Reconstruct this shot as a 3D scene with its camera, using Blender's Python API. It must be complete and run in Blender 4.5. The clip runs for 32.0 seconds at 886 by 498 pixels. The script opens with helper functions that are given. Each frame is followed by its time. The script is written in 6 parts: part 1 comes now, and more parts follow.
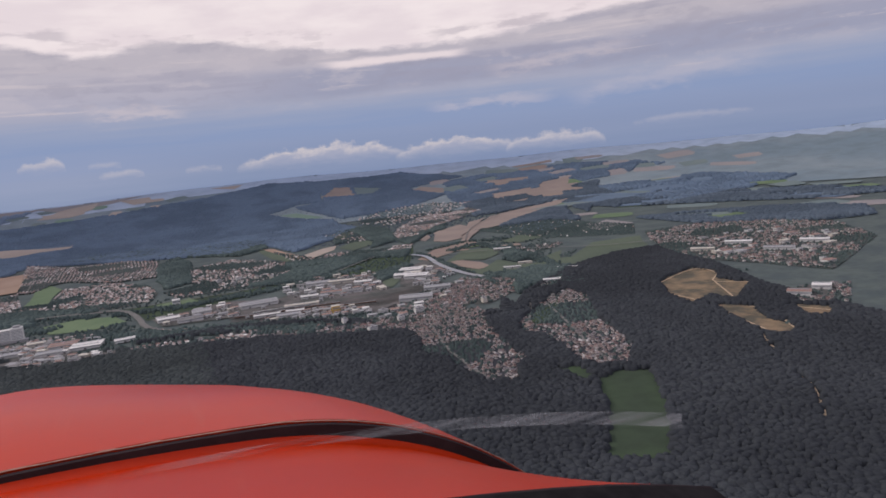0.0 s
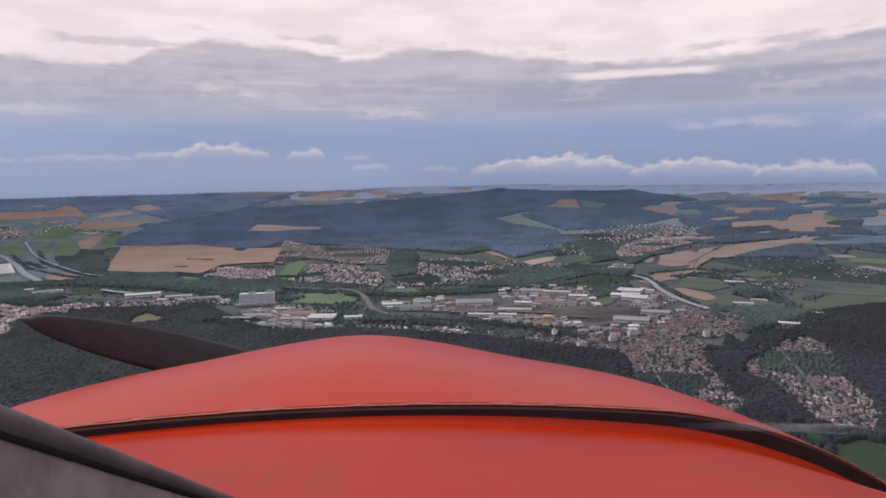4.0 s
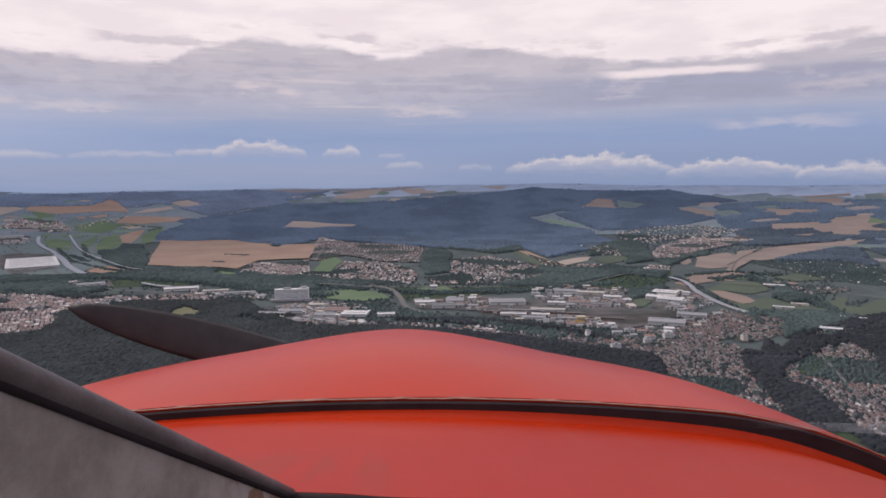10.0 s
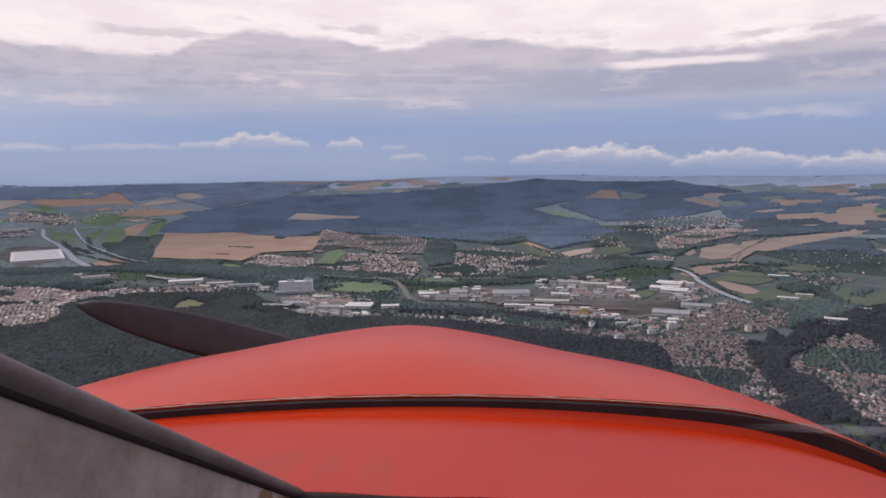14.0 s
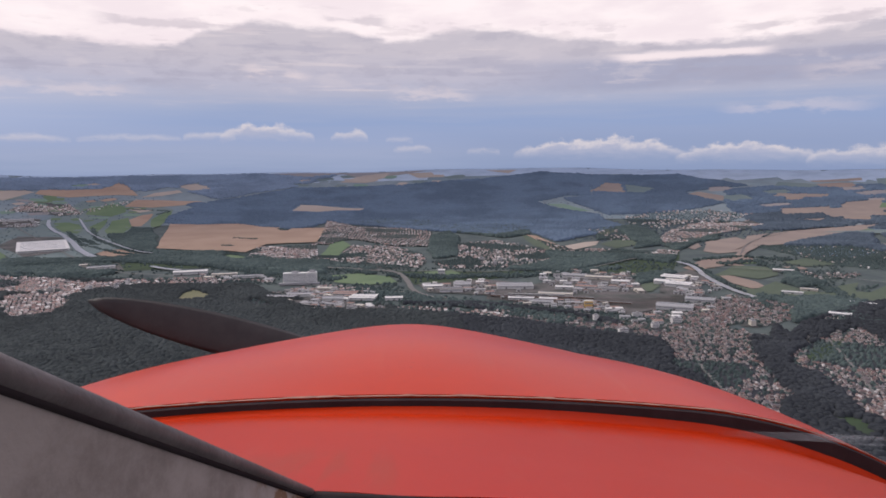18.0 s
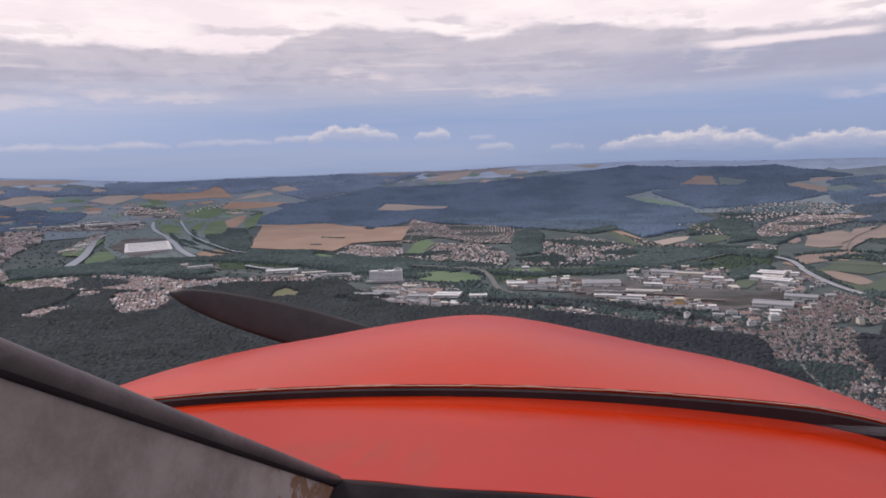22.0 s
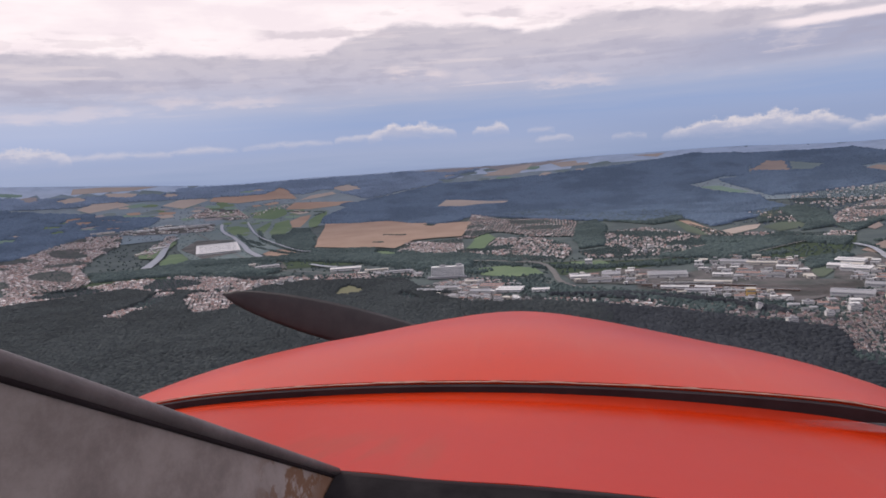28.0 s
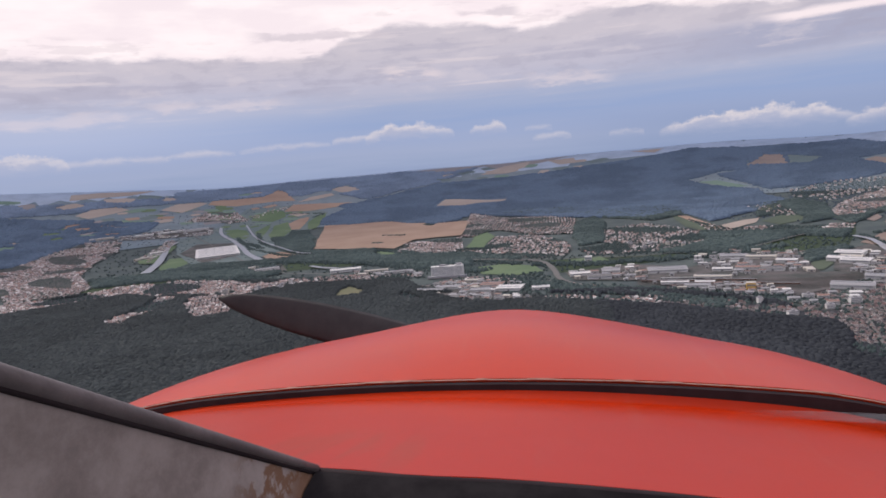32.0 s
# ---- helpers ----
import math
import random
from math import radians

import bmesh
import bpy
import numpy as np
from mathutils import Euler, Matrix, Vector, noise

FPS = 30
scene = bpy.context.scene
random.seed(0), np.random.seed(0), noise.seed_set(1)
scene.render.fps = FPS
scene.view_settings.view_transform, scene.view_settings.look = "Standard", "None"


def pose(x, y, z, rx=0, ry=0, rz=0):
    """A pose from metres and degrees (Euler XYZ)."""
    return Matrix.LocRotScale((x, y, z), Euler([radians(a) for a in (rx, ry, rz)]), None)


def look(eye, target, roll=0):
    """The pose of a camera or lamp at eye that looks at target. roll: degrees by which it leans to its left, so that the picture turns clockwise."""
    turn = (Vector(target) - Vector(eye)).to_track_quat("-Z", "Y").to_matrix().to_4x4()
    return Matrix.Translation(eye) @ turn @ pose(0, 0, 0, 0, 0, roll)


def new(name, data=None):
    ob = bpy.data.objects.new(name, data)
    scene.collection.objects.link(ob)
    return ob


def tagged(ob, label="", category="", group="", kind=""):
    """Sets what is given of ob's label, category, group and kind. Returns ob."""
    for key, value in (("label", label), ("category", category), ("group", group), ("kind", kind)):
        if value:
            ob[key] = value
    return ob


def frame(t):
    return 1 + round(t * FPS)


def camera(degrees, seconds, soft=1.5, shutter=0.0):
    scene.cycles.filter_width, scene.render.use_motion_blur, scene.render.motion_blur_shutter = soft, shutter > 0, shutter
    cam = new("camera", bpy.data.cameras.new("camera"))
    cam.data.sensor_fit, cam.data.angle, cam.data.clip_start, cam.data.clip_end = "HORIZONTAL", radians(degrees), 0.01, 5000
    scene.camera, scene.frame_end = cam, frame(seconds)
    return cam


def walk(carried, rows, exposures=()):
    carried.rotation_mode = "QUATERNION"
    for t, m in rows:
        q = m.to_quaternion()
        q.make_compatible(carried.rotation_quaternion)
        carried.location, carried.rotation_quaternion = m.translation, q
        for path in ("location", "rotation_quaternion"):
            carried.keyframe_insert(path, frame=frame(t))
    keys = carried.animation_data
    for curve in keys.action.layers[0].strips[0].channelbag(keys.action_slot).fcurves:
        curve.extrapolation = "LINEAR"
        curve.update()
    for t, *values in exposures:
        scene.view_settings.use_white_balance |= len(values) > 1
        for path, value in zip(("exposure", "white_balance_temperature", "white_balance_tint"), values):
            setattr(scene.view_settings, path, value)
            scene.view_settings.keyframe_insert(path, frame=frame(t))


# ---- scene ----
# the camera: held by hand in the cockpit, turned slowly towards the valley
cam = camera(66, 32.0, soft=1.7)
ROWS = [
    (0, 0.2861, -0.1345, 300.0275, 81.860, -6.038, -21.784),
    (0.5, 0.1821, -0.0857, 299.9890, 82.098, -5.659, -16.766),
    (1, 0.1462, -0.0352, 299.9680, 82.140, -5.348, -13.557),
    (1.5, 0.1228, 0.0221, 299.9585, 82.415, -4.477, -11.918),
    (2, 0.0847, 0.0168, 299.9603, 82.965, -2.764, -9.592),
    (2.5, 0.0544, 0.0089, 299.9649, 83.496, -1.519, -7.459),
    (3, 0.0415, 0.0108, 299.9664, 83.780, -1.251, -5.709),
    (3.5, 0.0286, 0.0145, 299.9698, 83.810, -1.063, -4.352),
    (5.5, 0.0212, 0.0238, 299.9578, 84.048, -1.248, -2.495),
    (6, 0.0193, 0.0261, 299.9543, 84.151, -1.287, -2.324),
    (6.5, 0.0124, 0.0440, 299.9461, 84.275, -1.143, -2.122),
    (7, 0.0071, 0.0576, 299.9420, 84.285, -0.674, -1.912),
    (7.5, 0.0041, 0.0536, 299.9448, 84.228, -0.429, -1.869),
    (8, 0.0023, 0.0494, 299.9465, 84.260, -0.315, -1.673),
    (8.5, 0.0038, 0.0450, 299.9487, 84.165, -0.306, -1.351),
    (9, 0.0022, 0.0411, 299.9542, 83.926, -0.172, -1.078),
    (9.5, 0.0034, 0.0386, 299.9566, 83.769, -0.305, -0.836),
    (10, 0.0079, 0.0360, 299.9572, 83.752, -0.536, -0.651),
    (10.5, 0.0102, 0.0347, 299.9586, 83.637, -0.728, -0.471),
    (11, 0.0120, 0.0336, 299.9607, 83.481, -0.735, -0.339),
    (11.5, 0.0099, 0.0323, 299.9609, 83.542, -0.493, -0.342),
    (12, 0.0108, 0.0309, 299.9611, 83.549, -0.561, -0.246),
    (12.5, 0.0135, 0.0297, 299.9626, 83.388, -0.593, -0.102),
    (13, 0.0099, 0.0285, 299.9646, 83.295, -0.544, -0.260),
    (13.5, 0.0103, 0.0236, 299.9678, 83.181, -0.689, -0.374),
    (14, 0.0105, 0.0189, 299.9715, 83.059, -0.756, -0.333),
    (14.5, 0.0094, 0.0140, 299.9741, 83.045, -0.633, -0.414),
    (16.5, 0.0116, -0.0053, 299.9874, 82.701, -0.376, -0.126),
    (17, 0.0096, -0.0098, 299.9930, 82.407, -0.401, -0.217),
    (17.5, 0.0121, -0.0149, 299.9948, 82.375, -0.558, -0.121),
    (18, 0.0127, -0.0149, 299.9949, 82.427, -0.501, 0.018),
    (18.5, 0.0106, -0.0150, 299.9956, 82.295, -0.433, -0.119),
    (19, 0.0107, -0.0151, 299.9954, 82.267, -0.654, 0.005),
    (19.5, 0.0130, -0.0077, 299.9909, 82.334, -0.848, 0.606),
    (20, 0.0172, -0.0003, 299.9869, 82.261, -1.156, 1.641),
    (20.5, 0.0251, 0.0070, 299.9809, 82.256, -1.856, 2.925),
    (21, 0.0313, 0.0145, 299.9761, 82.322, -1.980, 4.336),
    (21.5, 0.0373, 0.0218, 299.9709, 82.403, -2.254, 5.605),
    (22, 0.0438, 0.0297, 299.9688, 82.361, -2.006, 7.108),
    (22.5, 0.0439, 0.0374, 299.9689, 82.075, -2.135, 8.313),
    (23, 0.0457, 0.0443, 299.9631, 82.173, -2.317, 9.487),
    (23.5, 0.0612, 0.0381, 299.9675, 82.075, -3.182, 11.086),
    (24, 0.0709, 0.0307, 299.9717, 81.920, -3.233, 11.364),
    (24.5, 0.0739, 0.0218, 299.9738, 82.004, -3.873, 11.331),
    (25, 0.0814, 0.0141, 299.9783, 81.943, -3.999, 11.488),
    (25.5, 0.0864, 0.0143, 299.9770, 82.038, -3.971, 11.717),
    (27.5, 0.0969, 0.0141, 299.9776, 82.035, -3.905, 12.046),
    (28, 0.0987, 0.0137, 299.9764, 82.231, -4.080, 12.283),
    (28.5, 0.1044, 0.0116, 299.9779, 82.092, -4.250, 12.283),
    (29, 0.1063, 0.0089, 299.9795, 82.061, -4.598, 12.279),
    (29.5, 0.1122, 0.0068, 299.9803, 81.941, -4.582, 12.294),
    (30, 0.1108, 0.0035, 299.9827, 81.948, -4.672, 12.182),
    (30.5, 0.1175, 0.0011, 299.9803, 82.053, -4.931, 12.119),
    (31, 0.1198, -0.0018, 299.9804, 82.217, -4.962, 12.259),
    (31.5, 0.1195, 0.0004, 299.9818, 82.074, -4.732, 12.306),
    (32, 0.1215, 0.0024, 299.9790, 82.189, -5.078, 12.244),
]

walk(cam, [(t, pose(x, y, z, rx, 0, rz) @ pose(0, 0, 0, 0, 0, roll)) for t, x, y, z, rx, roll, rz in ROWS], [(0.0, -0.22), (1.0, -0.11), (2.0, -0.12), (3.0, -0.12), (7.0, -0.11), (10.0, -0.09), (14.0, -0.03), (19.0, 0.03), (25.0, 0.05), (32.0, 0.07)])

# ---- light ----
SUN_EL, SUN_AZ = radians(38), radians(-60)   # azimuth from north (+y) towards east
world = bpy.data.worlds.new("sky")
scene.world = world
world.use_nodes = True
wn = world.node_tree.nodes
sky = wn.new("ShaderNodeTexSky")
sky.sky_type, sky.sun_disc = "NISHITA", False
sky.sun_elevation, sky.sun_rotation = SUN_EL, SUN_AZ
sky.dust_density, sky.ozone_density = 3.0, 2.0
wn["Background"].inputs["Strength"].default_value = 0.15
veil = wn.new("ShaderNodeMix")           # the cloud layer: mostly even, slightly warm grey light
veil.data_type = "RGBA"
veil.inputs[0].default_value = 0.65
veil.inputs[7].default_value = (6.4, 6.0, 6.7, 1.0)
world.node_tree.links.new(sky.outputs[0], veil.inputs[6])
world.node_tree.links.new(veil.outputs[2], wn["Background"].inputs["Color"])
sun = new("sun", bpy.data.lights.new("sun", "SUN"))
sun.data.energy, sun.data.angle, sun.data.color = 1.5, radians(20), (1.0, 0.94, 0.87)
sun.matrix_world = look((1000 * math.sin(SUN_AZ), 1000 * math.cos(SUN_AZ), 1000 * math.tan(SUN_EL) + 300), (0, 0, 300))


# ---- node helpers ----
class Nodes:
    """Short writing for shader maths."""

    def __init__(self, name):
        self.mat = bpy.data.materials.new(name)
        self.mat.use_nodes = True
        self.tree = self.mat.node_tree
        self.bsdf = self.tree.nodes["Principled BSDF"]

    def node(self, kind, **inputs):
        n = self.tree.nodes.new(kind)
        for key, value in inputs.items():
            self.put(n.inputs[key.replace("_", " ")], value)
        return n

    def put(self, socket, value):
        if isinstance(value, bpy.types.NodeSocket):
            self.tree.links.new(value, socket)
        else:
            socket.default_value = value

    def m(self, op, a, b=0.0, c=0.0, clamp=False):
        n = self.tree.nodes.new("ShaderNodeMath")
        n.operation, n.use_clamp = op, clamp
        for i, v in enumerate((a, b, c)):
            self.put(n.inputs[i], v)
        return n.outputs[0]

    def smooth(self, v, lo, hi):
        n = self.tree.nodes.new("ShaderNodeMapRange")
        n.interpolation_type = "SMOOTHSTEP"
        for key, val in (("Value", v), ("From Min", lo), ("From Max", hi)):
            self.put(n.inputs[key], val)
        return n.outputs[0]

    def noise(self, vector, scale, detail=4.0, rough=0.55):
        n = self.node("ShaderNodeTexNoise", Scale=scale, Detail=detail, Roughness=rough)
        self.put(n.inputs["Vector"], vector)
        return n.outputs[0]

    def mix(self, f, a, b, mode="MIX"):
        n = self.tree.nodes.new("ShaderNodeMix")
        n.data_type, n.blend_type = "RGBA", mode
        self.put(n.inputs[0], f)
        for s, v in ((n.inputs[6], a), (n.inputs[7], b)):
            self.put(s, (*v, 1.0) if isinstance(v, tuple) and len(v) == 3 else v)
        return n.outputs[2]

    def ramp(self, f, stops):
        n = self.tree.nodes.new("ShaderNodeValToRGB")
        el = n.color_ramp.elements
        while len(el) < len(stops):
            el.new(0.5)
        for e, (p, c) in zip(el, stops):
            e.position, e.color = p, (*c, 1.0)
        self.put(n.inputs[0], f)
        return n.outputs[0]

    def coords(self, which="Object"):
        return self.node("ShaderNodeTexCoord").outputs[which]

    def xyz(self, x, y, z):
        n = self.node("ShaderNodeCombineXYZ", X=x, Y=y, Z=z)
        return n.outputs[0]

    def bump(self, height, strength=0.3, distance=0.01):
        n = self.node("ShaderNodeBump", Strength=strength, Distance=distance)
        self.put(n.inputs["Height"], height)
        self.put(self.bsdf.inputs["Normal"], n.outputs[0])

    def finish(self, color, rough=0.8, metal=0.0, spec=None):
        self.put(self.bsdf.inputs["Base Color"], (*color, 1.0) if isinstance(color, tuple) else color)
        self.put(self.bsdf.inputs["Roughness"], rough)
        self.put(self.bsdf.inputs["Metallic"], metal)
        if spec is not None:
            self.put(self.bsdf.inputs["Specular IOR Level"], spec)
        return self.mat


def srgb(r, g, b):
    return tuple(((c / 255 + 0.055) / 1.055) ** 2.4 if c > 10 else c / 255 / 12.92 for c in (r, g, b))


def land_material(name, a, b, scale=0.02, fine=0.15, rough=0.95):
    """Ground cover: two tones in large patches, a fine grain over them."""
    n = Nodes(name)
    p = n.coords()
    big = n.noise(p, scale, 5.0, 0.6)
    small = n.noise(p, fine, 3.0, 0.6)
    c = n.mix(n.smooth(big, 0.38, 0.62), a, b)
    c = n.mix(n.m("MULTIPLY", n.smooth(small, 0.35, 0.75), 0.35), c, tuple(v * 0.5 for v in b))
    return n.finish(c, rough, spec=0.1)


def field_material(name, a, b, turn=0.4):
    """Ripe or green crop: broad tone changes and faint tram lines."""
    n = Nodes(name)
    p = n.coords()
    big = n.noise(p, 0.006, 4.0, 0.6)
    turned = n.node("ShaderNodeMapping", Vector=p, Rotation=(0, 0, turn))
    w = n.node("ShaderNodeTexWave", Scale=0.02, Distortion=1.5)
    n.put(w.inputs["Vector"], turned.outputs[0])
    c = n.mix(n.smooth(big, 0.35, 0.65), a, b)
    c = n.mix(n.m("MULTIPLY", w.outputs[1], 0.12), c, tuple(v * 0.7 for v in b))
    return n.finish(c, 0.95, spec=0.1)


def leaf_material(name, a, b):
    """Tree crowns, each with a tone of its own."""
    n = Nodes(name)
    rnd = n.node("ShaderNodeNewGeometry").outputs["Random Per Island"]
    p = n.coords()
    big = n.noise(p, 0.004, 4.0, 0.6)
    c = n.mix(rnd, a, b)
    c = n.mix(n.m("MULTIPLY", n.smooth(big, 0.4, 0.6), 0.5), c, tuple(v * 0.6 for v in a))
    n.bump(n.noise(p, 0.6, 3.0, 0.7), 0.25, 1.0)
    return n.finish(c, 0.95, spec=0.05)


MEADOW = land_material("meadow", (0.058, 0.084, 0.048), (0.048, 0.066, 0.044), 0.008, 0.05)
# Valley haze is put into the scrub colour as a blue cast.
SCRUB = land_material("scrub_land", (0.080, 0.098, 0.102), (0.106, 0.127, 0.122), 0.012, 0.06)
# Soil under the trees, their shade put into the dark base colour.
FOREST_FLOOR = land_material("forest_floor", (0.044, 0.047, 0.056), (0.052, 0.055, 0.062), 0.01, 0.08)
# Distance haze is painted into these three base colours as pale blue.
FAR_FLOOR = land_material("hazed_forest_floor", (0.118, 0.160, 0.222), (0.132, 0.178, 0.238), 0.004, 0.02)
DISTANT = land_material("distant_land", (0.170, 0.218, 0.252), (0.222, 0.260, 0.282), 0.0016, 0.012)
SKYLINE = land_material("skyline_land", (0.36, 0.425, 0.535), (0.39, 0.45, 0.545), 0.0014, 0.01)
URBAN = land_material("town_ground", (0.112, 0.104, 0.106), (0.068, 0.080, 0.072), 0.03, 0.08)
YARD = land_material("paved_yard", (0.150, 0.136, 0.134), (0.082, 0.086, 0.082), 0.015, 0.08)
SAND = land_material("quarry_sand", (0.25, 0.18, 0.118), (0.10, 0.092, 0.072), 0.02, 0.06)
HAUL = land_material("dirt_track", (0.50, 0.38, 0.26), (0.44, 0.33, 0.23), 0.02, 0.06)
# Mid-distance haze is painted into this slate blue leaf colour.
MID_HAZE_LEAVES = leaf_material("mid_haze_leaves", (0.085, 0.110, 0.142), (0.102, 0.128, 0.160))
WHEAT = field_material("ripe_wheat", (0.31, 0.215, 0.165), (0.365, 0.26, 0.20))
PLOUGH = field_material("brown_field", (0.25, 0.19, 0.165), (0.29, 0.225, 0.19), 0.9)
GRASS = field_material("green_field", (0.118, 0.168, 0.098), (0.150, 0.200, 0.118), 0.2)
# Next three crops: haze over far fields is put into the colour.
HAZED_CROP = field_material("pale_crop", (0.25, 0.23, 0.235), (0.285, 0.255, 0.25), 0.7)
HAZE_GREEN = field_material("haze_green_crop", (0.16, 0.235, 0.19), (0.19, 0.26, 0.205), 0.6)
HAZED_TAN = field_material("hazed_tan_crop", (0.245, 0.198, 0.178), (0.285, 0.228, 0.200), 0.8)
PASTURE = field_material("pasture", (0.090, 0.112, 0.085), (0.110, 0.133, 0.096), 0.5)
# Tan crop paled in its base colour to stand for haze.
HAZED_STUBBLE = field_material("hazed_stubble_crop", (0.36, 0.30, 0.26), (0.40, 0.335, 0.29), 0.5)
CLEARING = field_material("clearing_grass", (0.165, 0.165, 0.10), (0.20, 0.185, 0.12), 0.5)
# Green crop muted in its base colour to stand for haze.
HAZED_DULL = field_material("hazed_dull_green", (0.145, 0.185, 0.19), (0.17, 0.205, 0.20), 0.3)
# Valley trees: lighter and bluer than forest_leaves, haze put into the colour.
VALLEY_LEAVES = leaf_material("valley_leaves", (0.068, 0.092, 0.093), (0.098, 0.126, 0.119))
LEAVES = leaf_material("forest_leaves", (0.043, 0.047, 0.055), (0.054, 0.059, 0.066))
# Lighter copy of forest_leaves: windscreen glare over the left slope put into colour.
GLARE_LEAVES = leaf_material("glare_lifted_leaves", (0.050, 0.058, 0.061), (0.062, 0.070, 0.071))
# Blue of the distance haze is painted into these two leaf colours.
MIST_LEAVES = leaf_material("misted_leaves", (0.180, 0.232, 0.315), (0.196, 0.248, 0.330))
FAR_LEAVES = leaf_material("haze_blue_leaves", (0.116, 0.158, 0.222), (0.132, 0.176, 0.240))


def water_material():
    n = Nodes("river_water")
    p = n.coords()
    n.bump(n.noise(p, 0.12, 3.0), 0.03, 0.3)
    # The pale grey base colour holds part of the sky's reflection.
    return n.finish((0.27, 0.265, 0.275), 0.3, spec=0.8)


WATER = water_material()


def asphalt_material():
    n = Nodes("road_asphalt")
    c = n.mix(n.noise(n.coords(), 0.05), (0.11, 0.105, 0.10), (0.17, 0.16, 0.15))
    return n.finish(c, 0.9)


ASPHALT = asphalt_material()


# ---- terrain ----
H = 300.0                # height of the aircraft over the valley floor
EDGE = 4690.0


def height(x, y):
    """The valley floor is level; far ridges rise, bent to fit the camera's view."""
    r = np.hypot(x, y)
    a = np.arctan2(x, y)
    west = np.clip((-a - radians(25)) / radians(21), 0, 1)
    d0, d1 = math.atan(H / 3300.0), radians(1.05) - radians(1.0) * west * west * (3 - 2 * west)     # the west is raised to fit the skyline in the camera's view
    u = np.clip((r - 3300.0) / 1390.0, 0, 1)
    swell = 9.0 * np.sin(5.0 * a + 1.0) + 6.0 * np.sin(13.0 * a) + 3.0 * np.sin(31.0 * a + 2.0)
    return np.where(r < 3300.0, 0.0, H - r * np.tan(d0 + (d1 - d0) * u) + swell * u ** 3)


def mesh_of(name, verts, faces, mats, index=None, smooth=False):
    me = bpy.data.meshes.new(name)
    me.from_pydata([tuple(v) for v in verts], [], [tuple(f) for f in faces])
    for mt in mats:
        me.materials.append(mt)
    if index is not None:
        me.polygons.foreach_set("material_index", index)
    if smooth:
        me.polygons.foreach_set("use_smooth", [True] * len(me.polygons))
    me.update()
    return me


def tri_mesh(name, co, tris, mats, index=None):
    """A large mesh straight from arrays of corners and triangles."""
    me = bpy.data.meshes.new(name)
    n, k = len(co), len(tris)
    me.vertices.add(n)
    me.vertices.foreach_set("co", co.astype(np.float32).ravel())
    me.loops.add(3 * k)
    me.loops.foreach_set("vertex_index", tris.astype(np.int32).ravel())
    me.polygons.add(k)
    me.polygons.foreach_set("loop_start", np.arange(0, 3 * k, 3, dtype=np.int32))
    for mt in mats:
        me.materials.append(mt)
    if index is not None:
        me.polygons.foreach_set("material_index", index.astype(np.int32))
    me.update(calc_edges=True)
    me.validate()
    return me


def build_ground():
    radii = np.concatenate(([0.0], np.linspace(150, 3300, 22), np.linspace(3360, EDGE, 28)))
    seg = 300
    ang = np.linspace(0, 2 * math.pi, seg, endpoint=False)
    verts = [(0, 0, 0)]
    for r in radii[1:]:
        for a in ang:
            x, y = r * math.sin(a), r * math.cos(a)
            verts.append((x, y, float(height(x, y))))
    faces = [(0, 1 + (j + 1) % seg, 1 + j) for j in range(seg)]
    for i in range(len(radii) - 2):
        for j in range(seg):
            a, b = 1 + i * seg + j, 1 + i * seg + (j + 1) % seg
            faces.append((a, b, b + seg, a + seg))
    ob = new("ground", mesh_of("ground", verts, faces, [SCRUB], smooth=True))
    return tagged(ob, "wide green valley floor rising to distant ridges", "ground", kind="structure")


build_ground()


def inside(poly, x, y):
    hit = np.zeros(len(x), bool)
    n = len(poly)
    for i in range(n):
        (x1, y1), (x2, y2) = poly[i], poly[(i + 1) % n]
        if y1 == y2:
            continue
        hit ^= ((y1 > y) != (y2 > y)) & (x < (x2 - x1) * (y - y1) / (y2 - y1) + x1)
    return hit


def patch_mesh(name, poly, mat, lift):
    """A sheet of land of that outline, laid on the terrain."""
    bm = bmesh.new()
    vs = [bm.verts.new((x, y, 0)) for x, y in poly]
    bm.faces.new(vs)
    for axis in (0, 1):
        lo, hi = min(p[axis] for p in poly), max(p[axis] for p in poly)
        step = 90 if max(abs(c) for p in poly for c in p) > 3200 else 400
        c = math.ceil(lo / step) * step
        while c < hi:
            co, no = [0, 0, 0], [0, 0, 0]
            co[axis], no[axis] = c, 1
            bmesh.ops.bisect_plane(bm, geom=bm.verts[:] + bm.edges[:] + bm.faces[:], plane_co=co, plane_no=no)
            c += step
    bmesh.ops.triangulate(bm, faces=bm.faces[:])
    for v in bm.verts:
        v.co.z = float(height(v.co.x, v.co.y)) + lift
    for f in bm.faces:
        if f.normal.z < 0:
            f.normal_flip()
    me = bpy.data.meshes.new(name)
    bm.to_mesh(me)
    bm.free()
    me.materials.append(mat)
    return me


LAID = [0]


def lift_at(poly, base=0.5):
    """Each sheet lies a little over the one laid before it."""
    LAID[0] += 1
    return 1.0 + base * 0.3 + 0.003 * LAID[0] + (2.5 if max(math.hypot(*p) for p in poly) > 3200 else 0.0)


def rough_outline(poly, amount, seed):
    """The outline with extra corners, set off a little at random."""
    rng = random.Random(seed)
    out = []
    for i, a in enumerate(poly):
        b = poly[(i + 1) % len(poly)]
        d = math.hypot(b[0] - a[0], b[1] - a[1])
        k = max(1, min(6, int(d / 90)))
        for j in range(k):
            u = j / k
            s = amount if j else amount * 0.3
            out.append((a[0] + (b[0] - a[0]) * u + rng.uniform(-s, s), a[1] + (b[1] - a[1]) * u + rng.uniform(-s, s)))
    return out


